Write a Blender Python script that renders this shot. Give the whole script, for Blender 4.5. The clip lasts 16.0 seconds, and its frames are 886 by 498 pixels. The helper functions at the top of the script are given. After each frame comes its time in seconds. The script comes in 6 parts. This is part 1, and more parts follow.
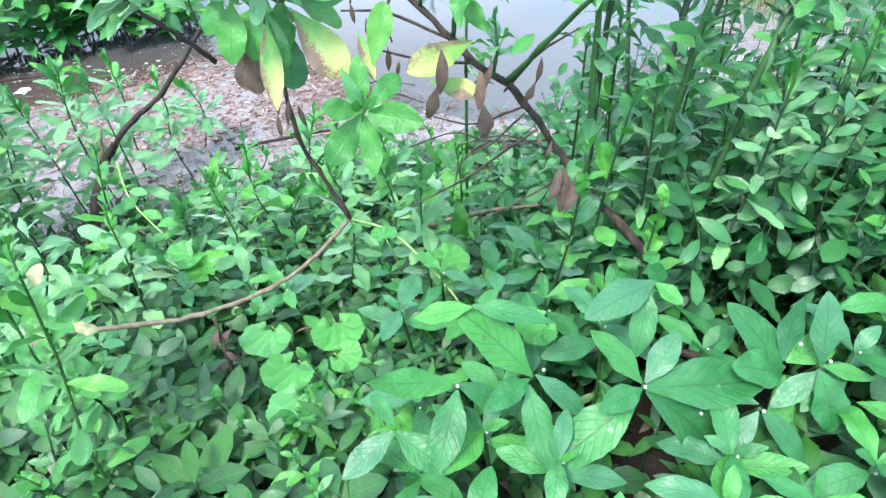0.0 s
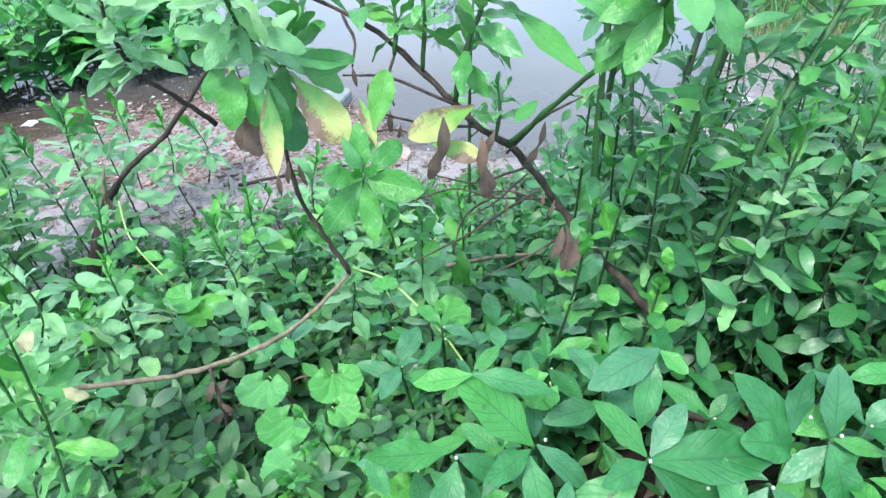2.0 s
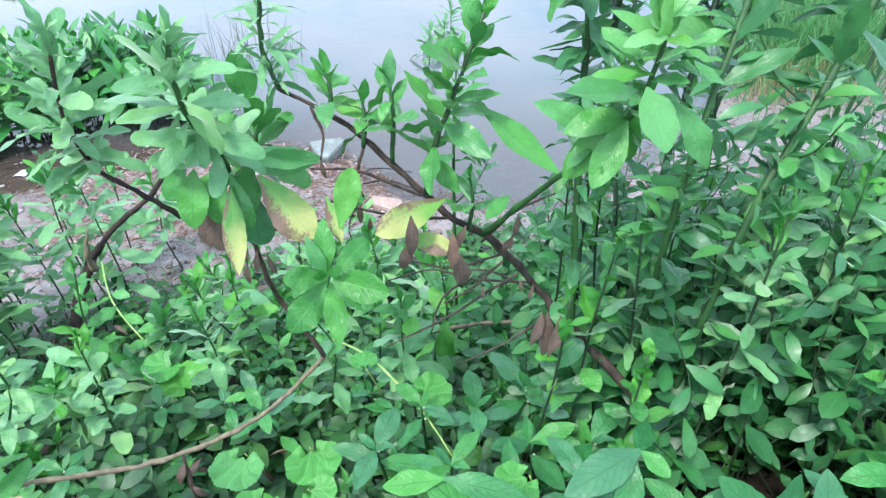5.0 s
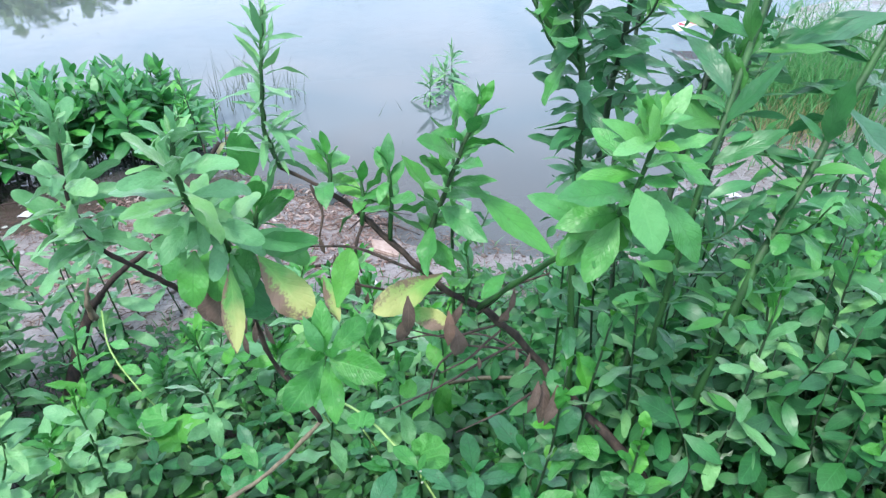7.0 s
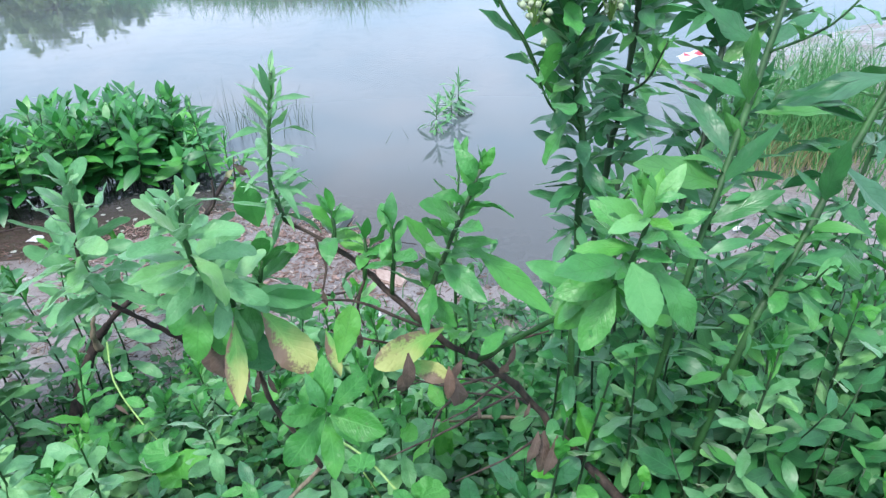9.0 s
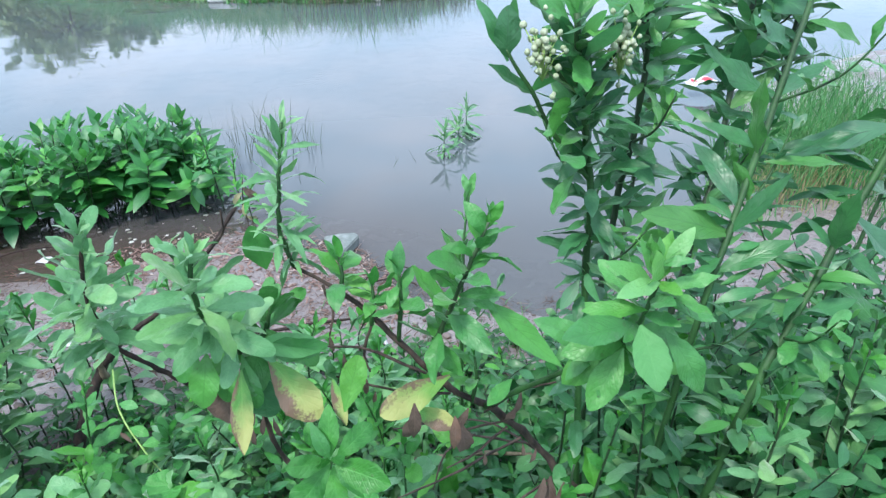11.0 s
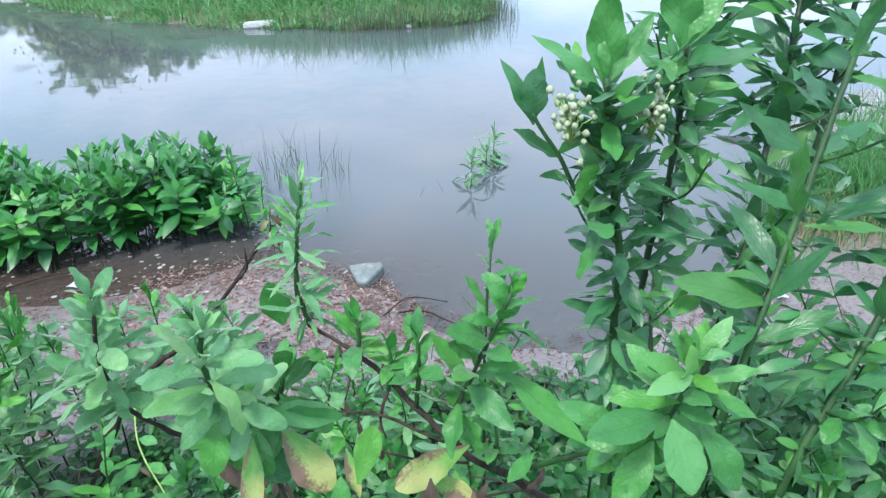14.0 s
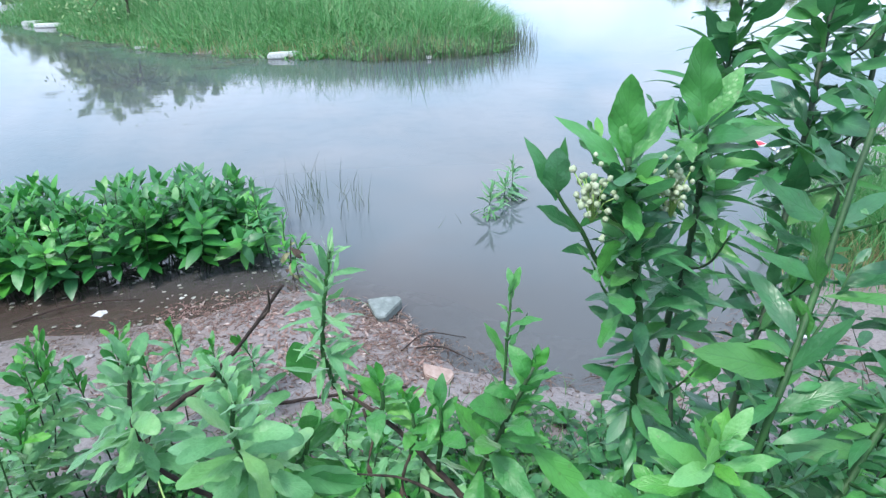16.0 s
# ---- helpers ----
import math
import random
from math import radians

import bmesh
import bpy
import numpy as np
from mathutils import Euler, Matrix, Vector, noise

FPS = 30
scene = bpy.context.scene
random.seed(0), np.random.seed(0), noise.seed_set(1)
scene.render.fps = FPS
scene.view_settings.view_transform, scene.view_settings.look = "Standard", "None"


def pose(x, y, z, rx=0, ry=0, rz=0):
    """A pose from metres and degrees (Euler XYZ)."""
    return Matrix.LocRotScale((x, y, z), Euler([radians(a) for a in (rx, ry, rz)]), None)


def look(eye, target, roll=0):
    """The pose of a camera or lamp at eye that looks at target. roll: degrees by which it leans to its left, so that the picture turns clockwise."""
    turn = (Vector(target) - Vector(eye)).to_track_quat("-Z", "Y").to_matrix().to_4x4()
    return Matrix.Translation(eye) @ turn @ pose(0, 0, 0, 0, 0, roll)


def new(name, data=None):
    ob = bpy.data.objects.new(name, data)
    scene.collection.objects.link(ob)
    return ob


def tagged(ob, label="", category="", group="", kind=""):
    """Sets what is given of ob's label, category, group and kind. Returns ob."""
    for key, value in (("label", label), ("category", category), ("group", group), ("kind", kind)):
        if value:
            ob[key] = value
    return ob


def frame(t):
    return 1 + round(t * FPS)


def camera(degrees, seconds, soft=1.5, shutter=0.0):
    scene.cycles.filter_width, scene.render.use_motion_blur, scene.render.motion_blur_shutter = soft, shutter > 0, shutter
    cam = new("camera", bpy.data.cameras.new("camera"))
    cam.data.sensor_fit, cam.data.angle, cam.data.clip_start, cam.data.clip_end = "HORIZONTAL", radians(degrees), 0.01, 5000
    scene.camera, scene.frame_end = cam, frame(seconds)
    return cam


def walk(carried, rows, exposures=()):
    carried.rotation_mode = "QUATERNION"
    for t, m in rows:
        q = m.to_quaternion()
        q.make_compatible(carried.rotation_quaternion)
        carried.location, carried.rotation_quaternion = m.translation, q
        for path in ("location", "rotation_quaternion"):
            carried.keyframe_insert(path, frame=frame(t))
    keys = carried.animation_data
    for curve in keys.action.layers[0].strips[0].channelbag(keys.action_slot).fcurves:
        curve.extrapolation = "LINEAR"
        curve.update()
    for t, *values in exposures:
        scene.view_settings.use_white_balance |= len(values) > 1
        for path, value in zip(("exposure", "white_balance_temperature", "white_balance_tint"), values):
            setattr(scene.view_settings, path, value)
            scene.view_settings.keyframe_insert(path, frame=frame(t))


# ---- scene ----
cam = camera(70.4, 16.0, soft=1.4)
PATH = [
    (0, (-0.043, -0.236, 1.185), (0.099, 1.266, -0.128), -2.7),
    (0.5, (-0.041, -0.229, 1.19), (0.101, 1.287, -0.106), -2.6),
    (1, (-0.04, -0.22, 1.2), (0.094, 1.314, -0.077), -2.9),
    (1.5, (-0.039, -0.214, 1.205), (0.101, 1.327, -0.062), -2.6),
    (2, (-0.035, -0.2, 1.209), (0.106, 1.356, -0.04), -2.2),
    (2.5, (-0.03, -0.196, 1.217), (0.11, 1.373, -0.016), -2.2),
    (3, (-0.023, -0.184, 1.222), (0.112, 1.398, 0.007), -2.5),
    (3.5, (-0.017, -0.175, 1.225), (0.126, 1.41, 0.015), -2.2),
    (4, (-0.009, -0.166, 1.233), (0.136, 1.431, 0.037), -2.2),
    (6.5, (0.009, -0.133, 1.272), (0.17, 1.53, 0.173), -1.9),
    (7, (0.01, -0.131, 1.288), (0.168, 1.547, 0.212), -1.8),
    (7.5, (0.011, -0.129, 1.297), (0.164, 1.56, 0.236), -1.9),
    (8, (0.012, -0.127, 1.306), (0.161, 1.569, 0.257), -1.7),
    (8.5, (0.015, -0.125, 1.316), (0.167, 1.582, 0.285), -1.3),
    (9, (0.016, -0.122, 1.324), (0.162, 1.593, 0.305), -1.4),
    (11.5, (0.017, -0.101, 1.355), (0.138, 1.652, 0.4), -1.0),
    (12, (0.018, -0.093, 1.359), (0.122, 1.666, 0.414), -1.0),
    (12.5, (0.02, -0.085, 1.363), (0.108, 1.678, 0.423), -0.8),
    (13, (0.023, -0.081, 1.364), (0.103, 1.687, 0.431), -0.6),
    (13.5, (0.024, -0.069, 1.369), (0.086, 1.705, 0.448), -1.1),
    (14, (0.025, -0.068, 1.377), (0.074, 1.714, 0.472), -1.4),
    (14.5, (0.024, -0.066, 1.387), (0.057, 1.725, 0.497), -1.5),
    (15, (0.021, -0.063, 1.402), (0.044, 1.739, 0.536), -1.1),
    (15.5, (0.02, -0.064, 1.412), (0.033, 1.747, 0.563), -1.1),
    (16, (0.019, -0.064, 1.422), (0.017, 1.755, 0.591), -1.4),
]
walk(cam, [(t, look(eye, target, roll)) for t, eye, target, roll in PATH],
     [(0, 1.24), (1.5, 1.09), (4, 0.98), (7, 0.70), (16, 0.48)])

# ---------------------------------------------------------------- sky and light
world = bpy.data.worlds.new("sky")
scene.world = world
world.use_nodes = True
wn, wl = world.node_tree.nodes, world.node_tree.links
wn.clear()
sky = wn.new("ShaderNodeTexSky")
sky.sky_type, sky.sun_disc = "NISHITA", False
sky.sun_elevation, sky.sun_rotation, sky.air_density, sky.dust_density = radians(58), radians(-140), 1.0, 1.6
cloud_co = wn.new("ShaderNodeTexCoord")
cloud_noise = wn.new("ShaderNodeTexNoise")
cloud_noise.inputs["Scale"].default_value, cloud_noise.inputs["Detail"].default_value = 2.6, 5
cloud_noise.inputs["Distortion"].default_value = 0.5
cloud_map = wn.new("ShaderNodeMapping")
cloud_map.inputs["Scale"].default_value = (1.0, 1.0, 2.2)
cloud_ramp = wn.new("ShaderNodeValToRGB")
cloud_ramp.color_ramp.elements[0].position, cloud_ramp.color_ramp.elements[1].position = 0.38, 0.66
cloud_ramp.color_ramp.elements[0].color = (6.0, 8.5, 11.6, 1)
cloud_ramp.color_ramp.elements[1].color = (11.0, 12.2, 14.9, 1)
cloud_mix = wn.new("ShaderNodeMix")
cloud_mix.data_type = "RGBA"
cloud_mix.inputs[0].default_value = 0.9
background = wn.new("ShaderNodeBackground")
background.inputs["Strength"].default_value = 0.125
sky_out = wn.new("ShaderNodeOutputWorld")
wl.new(cloud_co.outputs["Generated"], cloud_map.inputs["Vector"])
wl.new(cloud_map.outputs["Vector"], cloud_noise.inputs["Vector"])
wl.new(cloud_noise.outputs["Fac"], cloud_ramp.inputs["Fac"])
wl.new(sky.outputs["Color"], cloud_mix.inputs[6])
wl.new(cloud_ramp.outputs["Color"], cloud_mix.inputs[7])
wl.new(cloud_mix.outputs[2], background.inputs["Color"])
wl.new(background.outputs["Background"], sky_out.inputs["Surface"])

sun = new("sun", bpy.data.lights.new("sun", "SUN"))
sun.data.energy, sun.data.angle, sun.data.color = 2.7, radians(10), (1.0, 0.98, 0.95)
sun.matrix_world = look((-2.5, -3.0, 6.0), (0, 0, 0))

# ---------------------------------------------------------------- materials
rnd = random.Random(11)


class Nodes:
    """A small helper that wires one material's node tree."""

    def __init__(self, name):
        self.mat = bpy.data.materials.new(name)
        self.mat.use_nodes = True
        self.tree = self.mat.node_tree
        self.tree.nodes.clear()

    def node(self, kind, **inputs):
        n = self.tree.nodes.new(kind)
        for key, value in inputs.items():
            self.put(n.inputs[key.replace("_", " ")], value)
        return n

    def put(self, socket, value):
        if isinstance(value, bpy.types.NodeSocket):
            self.tree.links.new(value, socket)
        else:
            socket.default_value = value

    def calc(self, op, a, b=0.0, c=None):
        n = self.tree.nodes.new("ShaderNodeMath")
        n.operation = op
        self.put(n.inputs[0], a)
        self.put(n.inputs[1], b)
        if c is not None:
            self.put(n.inputs[2], c)
        return n.outputs[0]

    def mix(self, fac, a, b, blend="MIX"):
        n = self.tree.nodes.new("ShaderNodeMix")
        n.data_type, n.blend_type = "RGBA", blend
        self.put(n.inputs[0], fac)
        self.put(n.inputs[6], (*a, 1) if isinstance(a, tuple) else a)
        self.put(n.inputs[7], (*b, 1) if isinstance(b, tuple) else b)
        return n.outputs[2]

    def ramp(self, fac, lo, hi, a=0.0, b=1.0):
        n = self.tree.nodes.new("ShaderNodeMapRange")
        n.clamp = True
        for i, v in enumerate((fac, lo, hi, a, b)):
            self.put(n.inputs[i], v)
        return n.outputs[0]

    def noise(self, vector, scale, detail=3.0, rough=0.55):
        n = self.node("ShaderNodeTexNoise", Vector=vector, Scale=scale, Detail=detail, Roughness=rough)
        return n.outputs["Fac"]

    def finish(self, shader):
        self.tree.links.new(shader, self.node("ShaderNodeOutputMaterial").inputs["Surface"])
        return self.mat


def leaf_material(name, deep, fresh, rough=0.42, veins=0.35, glow=0.3, island=False, spots=0.0, yellow=0.0, coat=0.2, down=0.0, dark_veins=False, lime=0.3, hue_spread=1.0):
    """Leaf blade with midrib and side veins, mottled colour, and some light let through."""
    m = Nodes(name)
    uv = m.node("ShaderNodeTexCoord").outputs["UV"]
    obj = m.node("ShaderNodeTexCoord").outputs["Object"]
    sep = m.node("ShaderNodeSeparateXYZ", Vector=uv)
    u, v = sep.outputs[0], sep.outputs[1]
    side = m.calc("ABSOLUTE", m.calc("SUBTRACT", u, 0.5))
    rnd_out = m.node("ShaderNodeNewGeometry").outputs["Random Per Island"] if island else m.node("ShaderNodeObjectInfo").outputs["Random"]
    shift = m.calc("MULTIPLY", rnd_out, 17.0)
    place = m.node("ShaderNodeVectorMath", Vector=obj)
    place.operation = "ADD"
    comb = m.node("ShaderNodeCombineXYZ", X=shift, Y=shift, Z=shift)
    m.put(place.inputs[1], comb.outputs[0])
    blotch = m.noise(place.outputs[0], 3.0 if not island else 40.0, 3)
    grain = m.noise(place.outputs[0], 28.0 if not island else 240.0, 2)
    rib = m.ramp(side, 0.012, 0.04, 1.0, 0.0)
    wave = m.calc("FRACT", m.calc("MULTIPLY", m.calc("SUBTRACT", v, m.calc("MULTIPLY", side, 0.55)), 8.0))
    line = m.ramp(m.calc("ABSOLUTE", m.calc("SUBTRACT", wave, 0.5)), 0.0, 0.17, 1.0, 0.0)
    vein = m.calc("MAXIMUM", rib, m.calc("MULTIPLY", line, 0.6))
    patch = m.noise(place.outputs[0], 6.5 if not island else 90.0, 2)
    tone = m.calc("ADD", m.calc("MULTIPLY", rnd_out, 0.58), m.calc("MULTIPLY", m.ramp(blotch, 0.32, 0.68), 0.42))
    colour = m.mix(tone, deep, fresh)
    colour = m.mix(m.calc("MULTIPLY", m.ramp(side, 0.2, 0.48), 0.2), colour, tuple(c * 0.8 for c in deep))
    colour = m.mix(m.calc("MULTIPLY", m.ramp(patch, 0.5, 0.72), 0.22), colour, tuple(c * 0.75 for c in deep))
    colour = m.mix(m.calc("MULTIPLY", m.ramp(grain, 0.45, 0.8), 0.28), colour, tuple(c * 0.62 for c in deep))
    aged = m.calc("MULTIPLY", m.ramp(rnd_out, 0.86, 0.95), m.ramp(blotch, 0.3, 0.6, 0.3, 1.0))
    colour = m.mix(m.calc("MULTIPLY", aged, lime), colour, (fresh[0] * 1.7 + 0.02, fresh[1] * 1.12, fresh[2] * 0.7))
    second = m.calc("FRACT", m.calc("MULTIPLY", rnd_out, 7.31))
    sky_sheen = m.ramp(second, 0.62, 0.86)                 # bluish paler leaves: sky sheen painted into the colour, plus extra coat
    fresh_backlit = m.ramp(second, 0.24, 0.08)           # thin young leaves, yellower, with light passing through painted in
    colour = m.mix(m.calc("MULTIPLY", sky_sheen, 0.42 * hue_spread), colour, (deep[0] * 1.5 + 0.035, deep[1] * 1.15 + 0.05, deep[2] * 1.6 + 0.055))
    colour = m.mix(m.calc("MULTIPLY", fresh_backlit, 0.6 * hue_spread), colour, (fresh[0] * 1.15 + 0.008, fresh[1] * 1.12, fresh[2] * 0.6))
    pale = tuple(c * 0.55 for c in deep) if dark_veins else tuple(min(1.0, c * 1.35 + 0.03) for c in fresh)
    colour = m.mix(m.calc("MULTIPLY", vein, veins), colour, pale)
    if yellow:
        edge = m.calc("ADD", m.calc("MULTIPLY", v, 0.75), m.calc("MULTIPLY", blotch, 0.7))
        colour = m.mix(m.ramp(edge, 0.52, 0.90), colour, (0.44, 0.46, 0.165))
        brown = m.calc("ADD", m.calc("MULTIPLY", u, 0.55), m.calc("ADD", m.calc("MULTIPLY", blotch, 0.9), m.calc("MULTIPLY", grain, 0.35)))
        colour = m.mix(m.ramp(brown, 0.97, 1.09), colour, (0.20, 0.11, 0.085))
    if spots:
        hole = m.node("ShaderNodeTexVoronoi", Vector=place.outputs[0], Scale=9.0 if not island else 60.0)
        chosen = m.ramp(m.node("ShaderNodeSeparateColor", Color=hole.outputs["Color"]).outputs[0], 0.62, 0.66)
        size_here = m.ramp(m.node("ShaderNodeSeparateColor", Color=hole.outputs["Color"]).outputs[1], 0.0, 1.0, 0.06, 0.26)
        mark = m.calc("MULTIPLY", m.calc("LESS_THAN", hole.outputs["Distance"], size_here), chosen)
        colour = m.mix(m.calc("MULTIPLY", mark, spots), colour, (0.055, 0.045, 0.022))
    quilt = m.node("ShaderNodeTexVoronoi", Vector=place.outputs[0], Scale=13.0 if not island else 170.0).outputs["Distance"]
    height = m.calc("SUBTRACT", m.calc("ADD", m.calc("MULTIPLY", quilt, -0.75), m.calc("ADD", m.calc("MULTIPLY", grain, 0.3), m.calc("MULTIPLY", patch, 0.8))), m.calc("MULTIPLY", vein, 0.8))
    bump = m.node("ShaderNodeBump", Strength=0.17, Distance=0.0010 if island else 0.007, Height=height)
    sheen = m.ramp(patch, 0.34, 0.66, rough - 0.07, rough + 0.14)
    body = m.node("ShaderNodeBsdfPrincipled", Base_Color=colour, Roughness=sheen, Normal=bump.outputs[0], IOR=1.5, Coat_Weight=m.calc("ADD", m.calc("MULTIPLY", sky_sheen, 0.25 * hue_spread), coat), Coat_Roughness=rough + 0.02, Sheen_Weight=down, Sheen_Roughness=0.4)
    through_leaf = m.node("ShaderNodeBsdfTranslucent", Color=m.mix(0.5, colour, tuple(min(1.0, c * 1.5) for c in fresh)), Normal=bump.outputs[0])
    both = m.node("ShaderNodeMixShader", Fac=glow)
    m.put(both.inputs[1], body.outputs[0])
    m.put(both.inputs[2], through_leaf.outputs[0])
    return m.finish(both.outputs[0])


def bark_material(name, dark, light, rough=0.8, scale=60.0):
    m = Nodes(name)
    obj = m.node("ShaderNodeTexCoord").outputs["Object"]
    stretch = m.node("ShaderNodeMapping", Vector=obj)
    stretch.inputs["Scale"].default_value = (1, 1, 0.25)
    coarse = m.noise(stretch.outputs[0], scale, 4)
    fine = m.noise(obj, scale * 5, 3)
    colour = m.mix(m.ramp(coarse, 0.35, 0.68), dark, light)
    colour = m.mix(m.calc("MULTIPLY", m.ramp(fine, 0.5, 0.8), 0.5), colour, tuple(c * 0.5 for c in dark))
    bump = m.node("ShaderNodeBump", Strength=0.7, Distance=0.002, Height=m.calc("ADD", coarse, m.calc("MULTIPLY", fine, 0.5)))
    return m.finish(m.node("ShaderNodeBsdfPrincipled", Base_Color=colour, Roughness=rough, Normal=bump.outputs[0]).outputs[0])


def mud_material(name):
    m = Nodes(name)
    obj = m.node("ShaderNodeTexCoord").outputs["Object"]
    big = m.noise(obj, 1.7, 5)
    mid = m.noise(obj, 9.0, 5, 0.65)
    fine = m.noise(obj, 70.0, 4, 0.7)
    grit = m.node("ShaderNodeTexVoronoi", Vector=obj, Scale=55.0).outputs["Distance"]
    colour = m.mix(m.ramp(big, 0.35, 0.65), (0.155, 0.135, 0.135), (0.245, 0.190, 0.178))
    colour = m.mix(m.ramp(mid, 0.38, 0.66), colour, (0.215, 0.19, 0.188))
    colour = m.mix(m.calc("MULTIPLY", m.ramp(fine, 0.48, 0.72), 0.75), colour, (0.045, 0.033, 0.027))
    colour = m.mix(m.calc("MULTIPLY", m.ramp(grit, 0.05, 0.2, 1.0, 0.0), 0.35), colour, (0.28, 0.25, 0.235))
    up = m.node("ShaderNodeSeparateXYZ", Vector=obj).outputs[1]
    # inland, the shade below the weeds is painted in as near-black ground
    shaded_soil = m.ramp(m.calc("ADD", m.calc("ADD", up, m.calc("MULTIPLY", big, 0.7)), m.calc("MULTIPLY", mid, 0.4)), 1.56, 1.92, 1.0, 0.0)
    colour = m.mix(m.calc("MULTIPLY", shaded_soil, 0.95), colour, (0.022, 0.017, 0.012))
    wet = m.ramp(m.noise(obj, 3.1, 3), 0.40, 0.62, 0.14, 0.55)
    bump = m.node("ShaderNodeBump", Strength=0.6, Distance=0.010, Height=m.calc("ADD", mid, m.calc("MULTIPLY", fine, 0.55)))
    return m.finish(m.node("ShaderNodeBsdfPrincipled", Base_Color=colour, Roughness=wet, Normal=bump.outputs[0]).outputs[0])


def water_material(name):
    """Still, murky pond water: a mirror at flat angles, silt-coloured below."""
    m = Nodes(name)
    obj = m.node("ShaderNodeTexCoord").outputs["Object"]
    ripple = m.node("ShaderNodeMapping", Vector=obj)
    ripple.inputs["Scale"].default_value = (0.5, 2.2, 1)
    calm = m.calc("MULTIPLY", m.ramp(m.noise(obj, 0.16, 2), 0.40, 0.62), m.ramp(m.node("ShaderNodeSeparateXYZ", Vector=obj).outputs[1], 4.5, 10.0))
    wave = m.calc("MULTIPLY", m.noise(ripple.outputs[0], 2.2, 2), calm)
    murk = m.mix(m.ramp(m.noise(obj, 0.6, 3), 0.35, 0.65), (0.085, 0.108, 0.122), (0.10, 0.108, 0.112))
    sep = m.node("ShaderNodeSeparateXYZ", Vector=obj)
    silt = m.calc("MULTIPLY", m.ramp(m.calc("ADD", sep.outputs[1], m.calc("MULTIPLY", m.noise(obj, 1.3, 3), 0.5)), 2.75, 3.5, 1.0, 0.0), m.ramp(sep.outputs[0], -0.9, 0.4, 1.0, 0.3))
    murk = m.mix(silt, murk, (0.072, 0.053, 0.044))
    bump = m.node("ShaderNodeBump", Strength=0.05, Distance=0.05, Height=wave)
    return m.finish(m.node("ShaderNodeBsdfPrincipled", Base_Color=murk, Roughness=0.03, IOR=1.42, Alpha=m.ramp(m.calc("ADD", sep.outputs[1], m.calc("MULTIPLY", sep.outputs[0], 0.25)), 2.0, 3.0, 0.80, 0.95), Normal=bump.outputs[0]).outputs[0])


def plain_material(name, a, b, rough=0.7, scale=25.0, bump_depth=0.002):
    m = Nodes(name)
    obj = m.node("ShaderNodeTexCoord").outputs["Object"]
    coarse, fine = m.noise(obj, scale, 4), m.noise(obj, scale * 7, 3)
    colour = m.mix(m.ramp(coarse, 0.35, 0.68), a, b)
    colour = m.mix(m.calc("MULTIPLY", m.ramp(fine, 0.5, 0.75), 0.4), colour, tuple(c * 0.55 for c in a))
    bump = m.node("ShaderNodeBump", Strength=0.6, Distance=bump_depth, Height=m.calc("ADD", coarse, m.calc("MULTIPLY", fine, 0.4)))
    return m.finish(m.node("ShaderNodeBsdfPrincipled", Base_Color=colour, Roughness=rough, Normal=bump.outputs[0]).outputs[0])


def scatter_material(name, a, b, c, rough=0.7, glow=0.0):
    """Many small pieces in one mesh, each of its own shade."""
    m = Nodes(name)
    r = m.node("ShaderNodeNewGeometry").outputs["Random Per Island"]
    obj = m.node("ShaderNodeTexCoord").outputs["Object"]
    colour = m.mix(m.ramp(r, 0.0, 0.6), a, b)
    colour = m.mix(m.ramp(r, 0.7, 1.0), colour, c)
    colour = m.mix(m.calc("MULTIPLY", m.ramp(m.noise(obj, 30.0, 2), 0.4, 0.7), 0.35), colour, tuple(v * 0.6 for v in a))
    body = m.node("ShaderNodeBsdfPrincipled", Base_Color=colour, Roughness=rough)
    if not glow:
        return m.finish(body.outputs[0])
    both = m.node("ShaderNodeMixShader", Fac=glow)
    m.put(both.inputs[1], body.outputs[0])
    m.put(both.inputs[2], m.node("ShaderNodeBsdfTranslucent", Color=colour).outputs[0])
    return m.finish(both.outputs[0])


